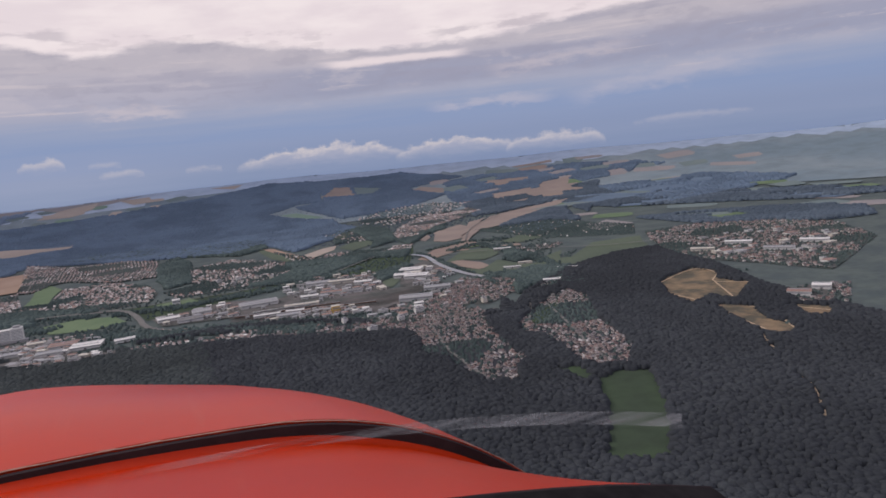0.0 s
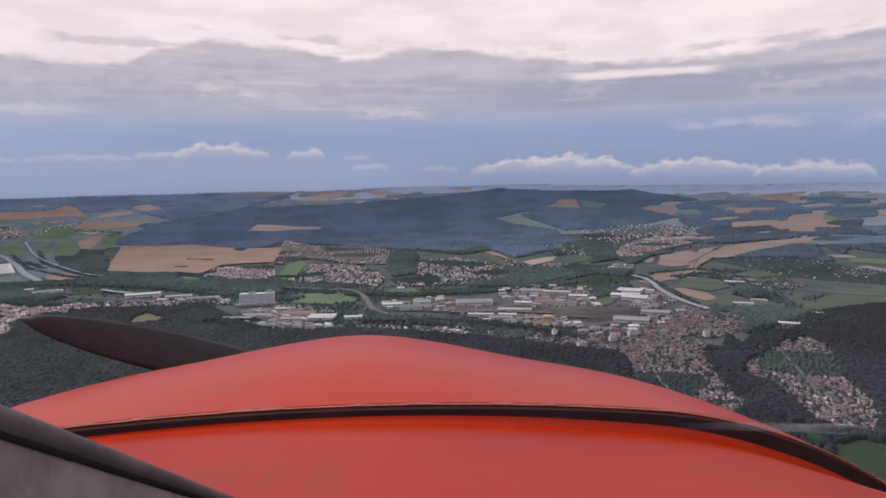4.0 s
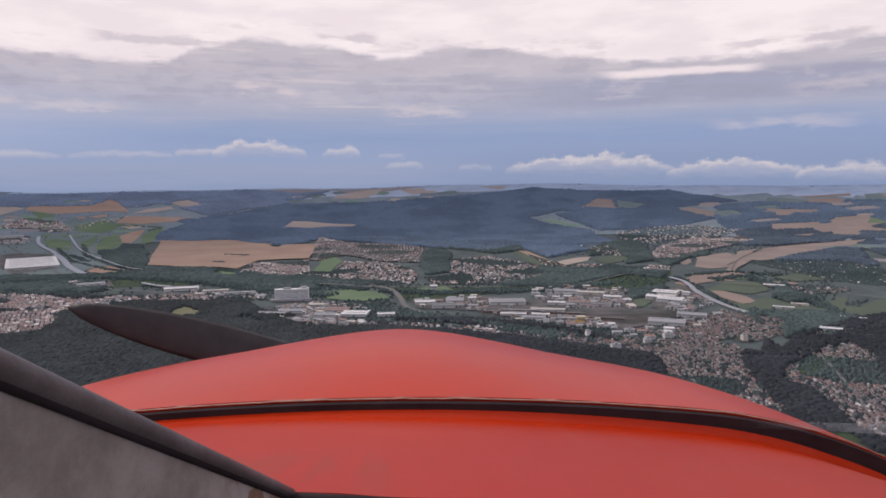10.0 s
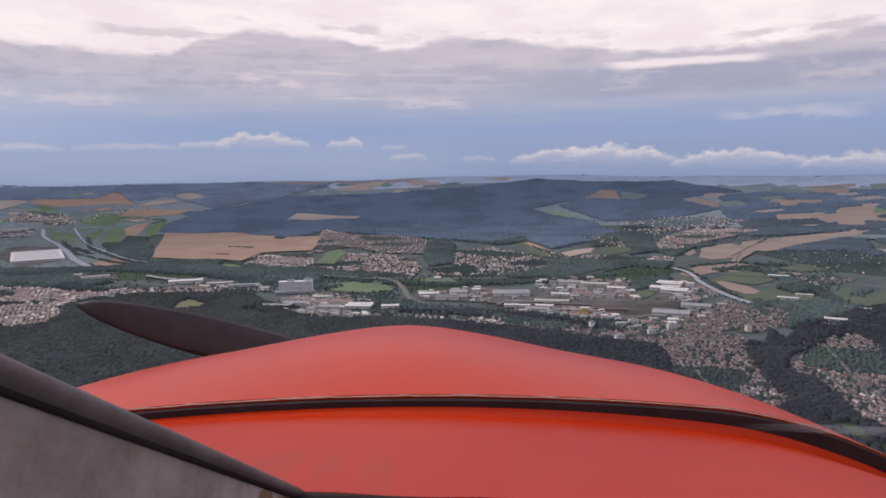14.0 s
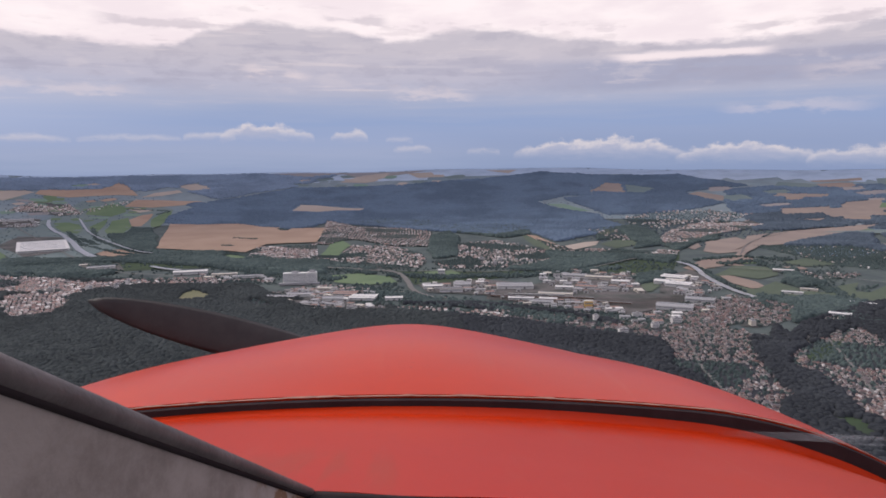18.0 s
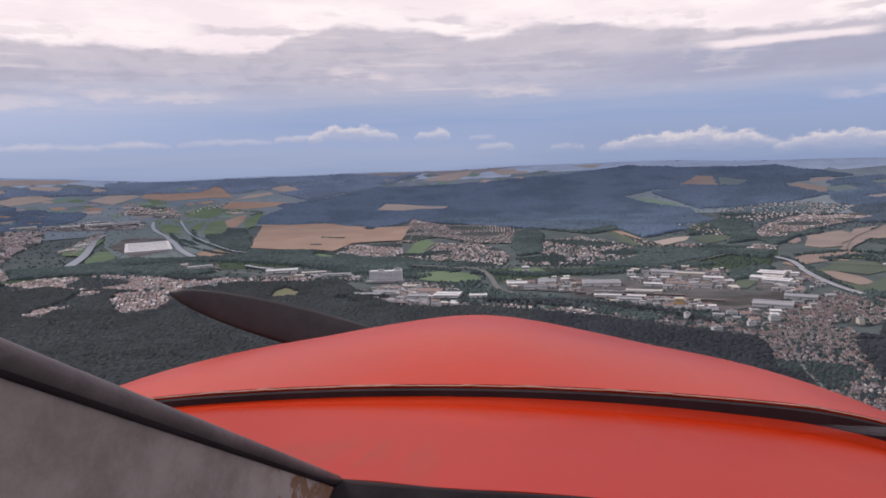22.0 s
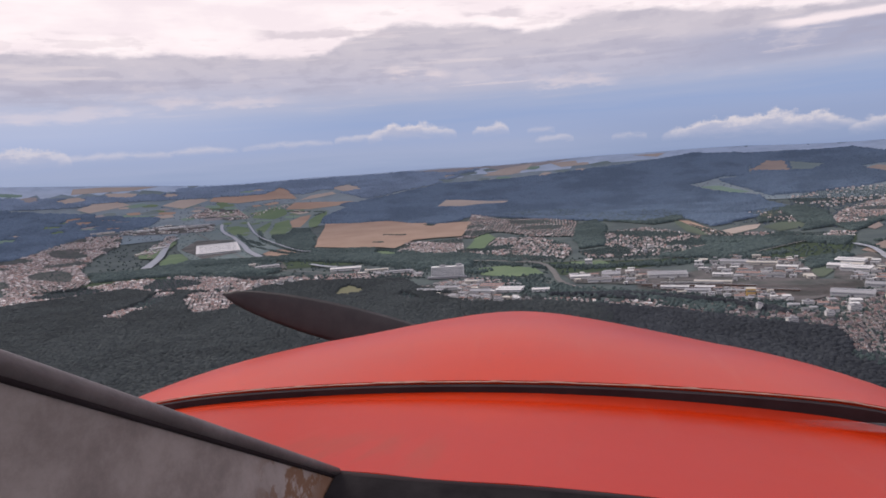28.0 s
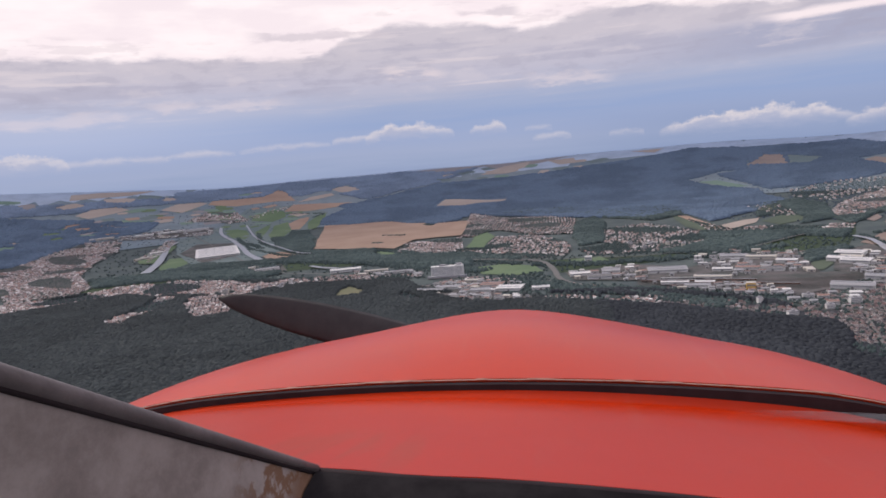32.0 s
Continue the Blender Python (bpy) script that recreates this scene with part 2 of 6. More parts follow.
OPEN_LAND = []      # outlines of crops, yards and pits, kept free of trees
LANES = []          # x, y, half width along roads and rivers


def field(poly, mat, label, name="field", base=0.6, rough=5):
    poly = rough_outline(poly, rough, len(label) + int(poly[0][0]))
    if name in ("forest_floor", "town_ground", "distant_land", "skyline", "river_meadow", "valley_grass"):
        base = -2.4
    else:
        OPEN_LAND.append(poly)
    return tagged(new(name, patch_mesh(name, poly, mat, lift_at(poly, base))), label, name.replace("_", " "), kind="structure")


# ---- woods ----
ring = np.arange(6) * math.pi / 3
CROWN = np.array([(0, 0, 1.0)] + [(0.72 * math.cos(a), 0.72 * math.sin(a), 0.88) for a in ring]
                 + [(math.cos(a + 0.5), math.sin(a + 0.5), 0.22) for a in ring])
CROWN_T = np.array([(0, 1 + i, 1 + (i + 1) % 6) for i in range(6)]
                   + [(1 + i, 7 + i, 1 + (i + 1) % 6) for i in range(6)] + [(1 + (i + 1) % 6, 7 + i, 7 + (i + 1) % 6) for i in range(6)])


def crowns(name, x, y, rng, size, tall, mat, label, category="trees"):
    """Many crowns of uneven size on the terrain, as one stretch of wood."""
    n = len(x)
    if n == 0:
        return None
    s = size * rng.uniform(0.7, 1.35, n)
    h = tall * rng.uniform(0.88, 1.10, n)
    turn = rng.uniform(0, 6.28, n)
    v = np.repeat(CROWN[None], n, 0) * (1 + rng.uniform(-0.16, 0.16, (n, 13, 3)))
    c, sn = np.cos(turn)[:, None], np.sin(turn)[:, None]
    co = np.empty((n, 13, 3))
    co[:, :, 0] = (v[:, :, 0] * c - v[:, :, 1] * sn) * s[:, None] + x[:, None]
    co[:, :, 1] = (v[:, :, 0] * sn + v[:, :, 1] * c) * s[:, None] + y[:, None]
    co[:, :, 2] = v[:, :, 2] * h[:, None] + height(x, y)[:, None]
    tris = (CROWN_T[None] + 13 * np.arange(n)[:, None, None]).reshape(-1, 3)
    me = tri_mesh(name, co.reshape(-1, 3), tris, [mat])
    return tagged(new(name, me), label, category, kind="stuff")


def scatter(poly, spacing, rng, far_factor=1.0):
    xs, ys = [p[0] for p in poly], [p[1] for p in poly]
    gx, gy = np.meshgrid(np.arange(min(xs), max(xs), spacing), np.arange(min(ys), max(ys), spacing))
    x = gx.ravel() + rng.uniform(-0.45, 0.45, gx.size) * spacing
    y = gy.ravel() + rng.uniform(-0.45, 0.45, gx.size) * spacing
    keep = inside(poly, x, y) & (np.hypot(x, y) < EDGE - 30)
    return x[keep], y[keep]


def off_lanes(x, y):
    """Only those places that lie clear of roads and water."""
    lanes = np.array(LANES)
    keep = np.ones(len(x), bool)
    for i in range(0, len(x), 2000):
        d = np.hypot(x[i:i + 2000, None] - lanes[None, :, 0], y[i:i + 2000, None] - lanes[None, :, 1]) - lanes[None, :, 2]
        keep[i:i + 2000] = d.min(1) > 3.0
    return x[keep], y[keep]


def forest(poly, spacing, mat, label, seed, holes=(), soil=True):
    rng = np.random.default_rng(seed)
    poly = rough_outline(poly, 14, seed)
    x, y = scatter(poly, spacing, rng)
    for hole in list(holes) + OPEN_LAND + SETTLED:
        k = ~inside(hole, x, y)
        x, y = x[k], y[k]
    x, y = off_lanes(x, y)
    # Near soil carries tree shade in its colour, far soil carries haze.
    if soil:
        field(poly, FOREST_FLOOR if mat in (LEAVES, GLARE_LEAVES, VALLEY_LEAVES) else FAR_FLOOR, "dark shaded soil under the trees", "forest_floor", 0.35, 1)
    return crowns("forest", x, y, rng, spacing * 0.95, 5 + spacing * 0.45, mat, label, "forest")


def ribbon(name, line, width, mat, label, lift=0.8, category="", end_width=None):
    """A road, track or river along a line, smoothed between its points."""
    pts = []
    n = len(line)
    for i in range(n - 1):
        p0, p1, p2, p3 = (Vector(line[max(0, min(n - 1, i + k))]) for k in (-1, 0, 1, 2))
        for j in range(8):
            u = j / 8
            pts.append(0.5 * (2 * p1 + (p2 - p0) * u + (2 * p0 - 5 * p1 + 4 * p2 - p3) * u * u + (3 * p1 - p0 - 3 * p2 + p3) * u ** 3))
    pts.append(Vector(line[-1]))
    verts, faces = [], []
    for i, p in enumerate(pts):
        d = (pts[min(i + 1, len(pts) - 1)] - pts[max(i - 1, 0)]).normalized()
        w = width + ((end_width or width) - width) * i / (len(pts) - 1)
        LANES.append((p.x, p.y, w / 2))
        for s in (-0.5, 0.5):
            x, y = p.x - d.y * s * w, p.y + d.x * s * w
            verts.append((x, y, float(height(x, y)) + lift + (4.9 if math.hypot(x, y) > 1850 else 1.7)))
        if i:
            faces.append((2 * i - 2, 2 * i - 1, 2 * i + 1, 2 * i))
    return tagged(new(name, mesh_of(name, verts, faces, [mat])), label, category or name, kind="structure")


# ---- houses ----
def roof_material(name, stops):
    n = Nodes(name)
    rnd = n.node("ShaderNodeNewGeometry").outputs["Random Per Island"]
    c = n.mix(n.m("MULTIPLY", n.noise(n.coords(), 0.6), 0.3), n.ramp(rnd, stops), (0.10, 0.08, 0.07))
    return n.finish(c, 0.85, spec=0.2)


def wall_material(name, age):
    n = Nodes(name)
    rnd = n.node("ShaderNodeNewGeometry").outputs["Random Per Island"]
    c = n.ramp(rnd, [(0.0, (0.66, 0.60, 0.57)), (0.35, (0.82, 0.79, 0.77)), (0.65, (0.56, 0.49, 0.45)), (1.0, (0.86, 0.84, 0.83))])
    c = n.mix(n.m("MULTIPLY", n.noise(n.coords(), 0.3), age), c, (0.26, 0.22, 0.20))
    return n.finish(c, 0.9, spec=0.2)


def own_material(name, stops, noise_scale=0.6, dirt=(0.1, 0.08, 0.07)):
    n = Nodes(name)
    rnd = n.node("ShaderNodeObjectInfo").outputs["Random"]
    c = n.mix(n.m("MULTIPLY", n.noise(n.coords(), noise_scale), 0.3), n.ramp(rnd, stops), dirt)
    return n.finish(c, 0.88, spec=0.2)


ROOF, WALL = roof_material("mixed_roof_tiles", [(0.0, (0.20, 0.145, 0.14)), (0.20, (0.37, 0.23, 0.20)), (0.32, (0.13, 0.12, 0.13)), (0.50, (0.40, 0.265, 0.235)), (0.60, (0.16, 0.15, 0.165)), (0.74, (0.40, 0.32, 0.305)), (0.88, (0.60, 0.53, 0.51)), (1.0, (0.80, 0.76, 0.75))]), wall_material("house_plaster", 0.3)
OLD_WALL = wall_material("weathered_plaster", 1.0)
OLD_ROOF = roof_material("old_red_roof_tiles", [(0.0, (0.10, 0.072, 0.074)), (0.22, (0.22, 0.13, 0.118)), (0.36, (0.085, 0.078, 0.088)), (0.55, (0.255, 0.16, 0.148)), (0.68, (0.11, 0.102, 0.116)), (0.86, (0.21, 0.172, 0.17)), (0.95, (0.30, 0.265, 0.268)), (1.0, (0.50, 0.47, 0.47))])
ROOF_OWN = own_material("tiled_roof", [(0.0, (0.13, 0.095, 0.098)), (0.24, (0.23, 0.15, 0.142)), (0.38, (0.095, 0.09, 0.102)), (0.58, (0.27, 0.18, 0.168)), (0.70, (0.14, 0.135, 0.155)), (0.86, (0.30, 0.27, 0.275)), (1.0, (0.50, 0.47, 0.475))])
WALL_OWN = own_material("rendered_wall", [(0.0, (0.42, 0.37, 0.345)), (0.4, (0.48, 0.445, 0.43)), (0.7, (0.37, 0.31, 0.28)), (1.0, (0.58, 0.55, 0.54))], 0.3, (0.30, 0.26, 0.24))

# unit house: walls with gables, then a roof of two slopes with thickness
HW = np.array([(-.5, -.5, 0), (.5, -.5, 0), (.5, .5, 0), (-.5, .5, 0), (-.5, -.5, .6), (.5, -.5, .6), (.5, .5, .6), (-.5, .5, .6), (-.5, 0, .97), (.5, 0, .97)])
HW_T = np.array([(0, 1, 5), (0, 5, 4), (2, 3, 7), (2, 7, 6), (1, 2, 6), (1, 6, 5), (3, 0, 4), (3, 4, 7), (5, 6, 9), (7, 4, 8)])
HR = np.array([(-.54, -.58, .56), (.54, -.58, .56), (.54, 0, 1.0), (-.54, 0, 1.0), (.54, .58, .56), (-.54, .58, .56)])
HR_T = np.array([(0, 1, 2), (0, 2, 3), (3, 2, 4), (3, 4, 5)])


def street_plan(poly, turn, street, plot, rng, keep=0.85, bend=0.0):
    """House places along both sides of streets that run one way through the settlement."""
    cx, cy = sum(p[0] for p in poly) / len(poly), sum(p[1] for p in poly) / len(poly)
    reach = max(math.hypot(p[0] - cx, p[1] - cy) for p in poly)
    out = []
    v = -reach
    while v < reach:
        for side in (-1, 1):
            u = -reach + rng.uniform(0, plot)
            while u < reach:
                w = v + side * street * 0.27 + bend * math.sin(u / 130.0 + v / 300.0) * 20
                a = turn + bend * math.cos(u / 130.0 + v / 300.0) * 0.15
                x = cx + u * math.cos(turn) - w * math.sin(turn) + rng.uniform(-1.5, 1.5)
                y = cy + u * math.sin(turn) + w * math.cos(turn) + rng.uniform(-1.5, 1.5)
                gap = math.sin(x / 70 + 1.3 * math.sin(y / 95)) * math.sin(y / 60 + x / 160)     # gardens and greens left open
                if rng.random() < keep and gap < 0.30:
                    out.append((x, y, a + (math.pi / 2 if rng.random() < 0.3 else 0) + rng.uniform(-0.06, 0.06)))
                u += plot * rng.uniform(0.85, 1.3)
        v += street
    if not out:
        return np.zeros((0, 3))
    out = np.array(out)
    return out[inside(poly, out[:, 0], out[:, 1])]


def base_z(x, y):
    """Where buildings stand: on the land cover."""
    return height(x, y) + np.where(np.hypot(x, y) > 3100, 3.2, 0.9)


SETTLED = []       # outlines of towns and hamlets
HOUSES = []        # all places: x, y, turn, length, width, height


def settlement(poly, turn, street=36, plot=15, keep=0.85, seed=1, size=1.0, trees=0.5, ground=True, bend=0.6):
    SETTLED.append(poly)
    rng = random.Random(seed)
    plan = street_plan(poly, turn, street, plot, rng, keep, bend)
    for x, y, a in plan:
        big = rng.random() < 0.07
        HOUSES.append((x, y, a, size * rng.uniform(8.5, 13) * (1.9 if big else 1), size * rng.uniform(7, 9.5) * (1.2 if big else 1), size * rng.uniform(7, 9.5)))
    r2 = np.random.default_rng(seed)
    x, y = scatter(poly, 13 / max(trees, 0.05) ** 0.5, r2)
    near = np.ones(len(x), bool)
    if len(plan):
        for i in range(0, len(x)):
            near[i] = np.min((plan[:, 0] - x[i]) ** 2 + (plan[:, 1] - y[i]) ** 2) > 27
    crowns("garden_trees", x[near], y[near], r2, 2.7, 4.8, VALLEY_LEAVES, "small garden trees among the houses", "trees")
    if ground:
        field(poly, URBAN, "gardens, yards and streets between houses", "town_ground", 0.45, 8)


def build_houses():
    hs = np.array(HOUSES)
    order = np.argsort(np.hypot(hs[:, 0], hs[:, 1]))
    hs = hs[order]
    near, rest = hs[:300], hs[300:]
    wall = mesh_of("wall", HW, HW_T, [WALL_OWN])
    roof = mesh_of("roof", HR, HR_T, [ROOF_OWN])
    chim = mesh_of("chimney", [(a * .04 + .2, b * .05 + .1, c) for c in (.7, 1.12) for a, b in ((-1, -1), (1, -1), (1, 1), (-1, 1))],
                   [(0, 1, 5, 4), (1, 2, 6, 5), (2, 3, 7, 6), (3, 0, 4, 7), (4, 5, 6, 7)], [ROOF_OWN])
    for x, y, a, l, w, h in near:
        ob = new("house", wall)
        tagged(ob, "small plastered family house with a pitched tiled roof", "house", "houses of the valley towns")
        ob.matrix_world = Matrix.LocRotScale((x, y, float(base_z(x, y))), Euler((0, 0, a)), (l, w, h))
        for part_name, me in (("roof", roof), ("chimney", chim)):
            p = new(part_name, me)
            p.parent = ob
    old = (rest[:, 0] > 120) & (rest[:, 1] < 1700)         # the old towns lie east of the works
    for rest, wall_mat, roof_mat, label in ((rest[~old], WALL, ROOF, "many small plastered houses with tiled roofs"), (rest[old], OLD_WALL, OLD_ROOF, "crowded old houses with dark red roofs")):
        n = len(rest)
        c, s = np.cos(rest[:, 2])[:, None], np.sin(rest[:, 2])[:, None]
        cos, tris, idx, base = [], [], [], 0
        for tpl, tt, k in ((HW, HW_T, 0), (HR, HR_T, 1)):
            u, v = tpl[None, :, 0] * rest[:, 3:4], tpl[None, :, 1] * rest[:, 4:5]
            co = np.stack([u * c - v * s + rest[:, 0:1], u * s + v * c + rest[:, 1:2], tpl[None, :, 2] * rest[:, 5:6] + base_z(rest[:, 0], rest[:, 1])[:, None]], 2)
            cos.append(co.reshape(-1, 3))
            tris.append((tt[None] + len(tpl) * np.arange(n)[:, None, None]).reshape(-1, 3) + base)
            idx.append(np.full(n * len(tt), k))
            base += n * len(tpl)
        me = tri_mesh("houses", np.concatenate(cos), np.concatenate(tris), [wall_mat, roof_mat], np.concatenate(idx))
        tagged(new("houses", me), label, "houses", kind="stuff")


# ---- large halls ----
def plain_material(name, color, rough=0.7, dirt=0.25, scale=0.05):
    n = Nodes(name)
    c = n.mix(n.m("MULTIPLY", n.noise(n.coords(), scale, 5.0, 0.65), dirt), color, tuple(v * 0.45 for v in color))
    return n.finish(c, rough, spec=0.3)


HALL = {
    "white": plain_material("white_sheet_roof", (0.70, 0.67, 0.65)),
    "grey": plain_material("grey_sheet_roof", (0.34, 0.33, 0.34)),
    "dark": plain_material("dark_bitumen_roof", (0.20, 0.19, 0.19)),
    "red": plain_material("red_tile_roof", (0.30, 0.19, 0.16)),
    "yellow": plain_material("ochre_render", (0.60, 0.40, 0.14)),
    "cream": plain_material("cream_render", (0.56, 0.51, 0.45)),
}
HALL_WALL = plain_material("hall_cladding", (0.60, 0.585, 0.575))
GLASS_BAND = plain_material("window_band", (0.24, 0.25, 0.27), 0.3)


def box_bm(bm, x0, y0, z0, x1, y1, z1):
    vs = [bm.verts.new(c) for c in ((x0, y0, z0), (x1, y0, z0), (x1, y1, z0), (x0, y1, z0), (x0, y0, z1), (x1, y0, z1), (x1, y1, z1), (x0, y1, z1))]
    for f in ((3, 2, 1, 0), (4, 5, 6, 7), (0, 1, 5, 4), (1, 2, 6, 5), (2, 3, 7, 6), (3, 0, 4, 7)):
        bm.faces.new([vs[i] for i in f])


def part(name, bm, mat, parent, label=""):
    me = bpy.data.meshes.new(name)
    bm.to_mesh(me)
    bm.free()
    me.materials.append(mat)
    ob = new(name, me)
    ob.parent = parent
    if label:
        ob["label"] = label
    return ob


def boxes(name, dims, mat, parent, label=""):
    bm = bmesh.new()
    for d in dims:
        box_bm(bm, *d)
    return part(name, bm, mat, parent, label)


def hall(at, length, depth, tall, turn, roof="grey", label="", bays=1, name="industrial_hall"):
    """A shed: walls, a low roof in bays with a parapet, a window band and gates."""
    ob = new(name)
    ob.matrix_world = pose(at[0], at[1], float(base_z(*at)) + 0.7, 0, 0, turn)
    l, d = length / 2, depth / 2
    body = boxes("body", [(-l, -d, 0, l, d, tall - 0.4)], HALL_WALL if roof not in ("yellow", "cream") else HALL[roof], ob)
    for i in range(bays):
        bm = bmesh.new()
        y0, y1 = -d + depth * i / bays - 0.4, -d + depth * (i + 1) / bays + (0.4 if i == bays - 1 else 0)
        ym = (y0 + y1) / 2
        rise = 0.06 * (y1 - y0)
        a = [bm.verts.new((s * (l + 0.5), yy, zz)) for s in (-1, 1) for yy, zz in ((y0, tall - 0.2), (ym, tall + rise), (y1, tall - 0.2))]
        bm.faces.new((a[0], a[3], a[4], a[1]))
        bm.faces.new((a[1], a[4], a[5], a[2]))
        bm.faces.new((a[0], a[1], a[2]))
        bm.faces.new((a[5], a[4], a[3]))
        part("roof", bm, HALL["cream" if roof == "yellow" else roof], ob)
        if length > 24:
            boxes("skylight", [(-l * 0.86, ym - 0.06 * depth / bays, tall + rise - 0.5, l * 0.86, ym + 0.06 * depth / bays, tall + rise + 0.3)], GLASS_BAND, ob)
    boxes("window_band", [(-l * 0.92, -d - 0.06, tall * 0.55, l * 0.92, -d + 0.05, tall * 0.75)], GLASS_BAND, ob)
    for k in range(max(1, int(length // 35))):
        gx = -l + length * (k + 0.5) / max(1, int(length // 35))
        boxes("gate", [(gx - 2.2, -d - 0.1, 0, gx + 2.2, -d + 0.05, min(4.2, tall * 0.5))], HALL["dark"], body)
    return tagged(ob, label or f"long {roof} roofed industrial hall in the valley", "industrial hall", "industrial halls")


def hospital(at, turn):
    """A slab block of eight storeys in three joined wings, with window bands and plant rooms."""
    ob = new("hospital_block")
    ob.matrix_world = pose(at[0], at[1], 1.6, 0, 0, turn)
    pale = plain_material("pale_concrete", (0.72, 0.70, 0.68))
    main = boxes("main_wing", [(-40, -9, 0, 18, 9, 27)], pale, ob)
    side = boxes("side_wing", [(18, -13, 0, 40, 7, 29)], pale, ob)
    boxes("rear_wing", [(-6, 9, 0, 30, 22, 23)], pale, ob)
    boxes("podium", [(-48, -22, 0, 48, -9.2, 5)], HALL["grey"], ob)
    boxes("plant_room", [(-20, -5, 27, -4, 5, 30.5)], HALL["grey"], ob)
    boxes("plant_room", [(22, -8, 29, 36, 3, 33)], HALL["grey"], ob)
    for k in range(8):
        z = 3.2 + k * 3.0
        for x0, x1, yy, wing in ((-39, 17, -9.08, main), (19, 39, -13.08, side)):
            boxes("window_band", [(x0, yy, z, x1, yy + 0.1, z + 1.3)], GLASS_BAND, wing)
    return tagged(ob, "pale concrete hospital slab of eight storeys with side wing", "hospital")


def apartment_block(at, length, tall, turn, tone="cream"):
    """A slab of flats: pale body, flat roof with parapet, a window band for each storey."""
    ob = new("apartment_block")
    ob.matrix_world = pose(at[0], at[1], float(base_z(*at)) + 0.7, 0, 0, turn)
    l, d = length / 2, 4.2
    body = boxes("body", [(-l, -d, 0, l, d, tall)], HALL[tone], ob)
    boxes("flat_roof", [(-l - 0.2, -d - 0.2, tall + 0.01, l + 0.2, d + 0.2, tall + 0.5)], HALL["grey"], ob)
    boxes("stair_tower", [(-2, -2.5, tall + 0.5, 2, 2.5, tall + 2.8)], HALL["grey"], ob)
    for k in range(int(tall // 3)):
        boxes("window_band", [(-l + 0.8, -d - 0.06, 1.0 + 3 * k, l - 0.8, -d + 0.05, 2.3 + 3 * k)], GLASS_BAND, body)
    return tagged(ob, f"{tone} rendered block of flats with a flat roof", "apartment block", "apartment blocks")


def works(poly, count, seed, turn, lo=14, hi=40, tones=("white", "grey", "cream", "grey", "red", "grey", "dark", "red")):
    """Sheds of mixed size spread over a works area, clear of one another."""
    rng = random.Random(seed)
    xs, ys = [p[0] for p in poly], [p[1] for p in poly]
    got = []
    for k in range(count * 30):
        x, y = rng.uniform(min(xs), max(xs)), rng.uniform(min(ys), max(ys))
        l = rng.uniform(lo, hi)
        if len(got) < count and inside(poly, np.array([x]), np.array([y]))[0] and all(math.hypot(x - a, y - b) > (l + c) * 0.5 for a, b, c in got + PLACED):
            got.append((x, y, l))
            tone = rng.choice(tones)
            hall((x, y), l, l * rng.uniform(0.5, 1.0), rng.uniform(4.5, 6.5), turn + rng.uniform(-4, 4), tone, f"{tone} roofed shed in the works area", rng.choice((1, 1, 2)))
    PLACED.extend(got)


PLACED = []        # x, y, length of the large buildings


def patchwork(poly, step, seed, mats, share=0.6):
    """Far farmland: uneven strips of crops."""
    rng = random.Random(seed)
    xs, ys = [p[0] for p in poly], [p[1] for p in poly]
    x = min(xs)
    while x < max(xs):
        y = min(ys)
        while y < max(ys):
            cx, cy = x + rng.uniform(-0.3, 0.3) * step, y + rng.uniform(-0.3, 0.3) * step
            if rng.random() < share and inside(poly, np.array([cx]), np.array([cy]))[0] and math.hypot(cx, cy) < EDGE - step:
                a, w, d = rng.uniform(-0.5, 0.5) - math.atan2(cx, cy), step * rng.uniform(0.25, 0.6), step * rng.uniform(0.2, 0.42)
                quad = [(cx + u * w * math.cos(a) - v * d * math.sin(a), cy + u * w * math.sin(a) + v * d * math.cos(a)) for u, v in ((-0.8, -1), (0.7, -0.9), (1, -0.3), (0.9, 0.8), (0.2, 1), (-1, 0.7))]
                field(quad, rng.choice(mats), "distant strip of crops on the plain", "far_field", 0.7, 5)
            y += step
        x += step

# ---- the plan: far land ----
far_arc = [(4689 * math.sin(a), 4689 * math.cos(a)) for a in np.linspace(-1.8, 1.8, 44)]
near_arc = [(3350 * math.sin(a), 3350 * math.cos(a)) for a in np.linspace(1.8, -1.8, 44)]
# Sheets coloured as if seen through haze, palest along the skyline.
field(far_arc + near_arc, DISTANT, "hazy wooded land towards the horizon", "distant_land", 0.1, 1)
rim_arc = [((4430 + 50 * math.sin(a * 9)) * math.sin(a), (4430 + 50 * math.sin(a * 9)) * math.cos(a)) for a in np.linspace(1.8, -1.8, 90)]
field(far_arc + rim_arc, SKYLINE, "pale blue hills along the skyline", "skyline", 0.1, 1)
# Far strips mostly take the crop colours with haze mixed in.
patchwork([(1621, 4350), (2117, 4135), (2601, 3710), (2928, 3244), (3028, 2831), (2390, 2390), (2370, 2778), (2248, 3287), (1815, 3425), (1533, 3643)], 210, 61, (HAZED_CROP, HAZED_CROP, HAZED_DULL, HAZED_DULL), 0.6)
patchwork([(1800, 3345), (2280, 3160), (2557, 2620), (1697, 1851), (1506, 1995), (1335, 2121)], 190, 62, (HAZED_DULL, HAZED_CROP, GRASS, PLOUGH), 0.5)
patchwork([(2142, 2818), (2638, 2495), (2866, 1872), (1819, 1303), (1599, 1560), (1507, 1591)], 170, 68, (HAZED_DULL, HAZED_CROP, GRASS), 0.5)
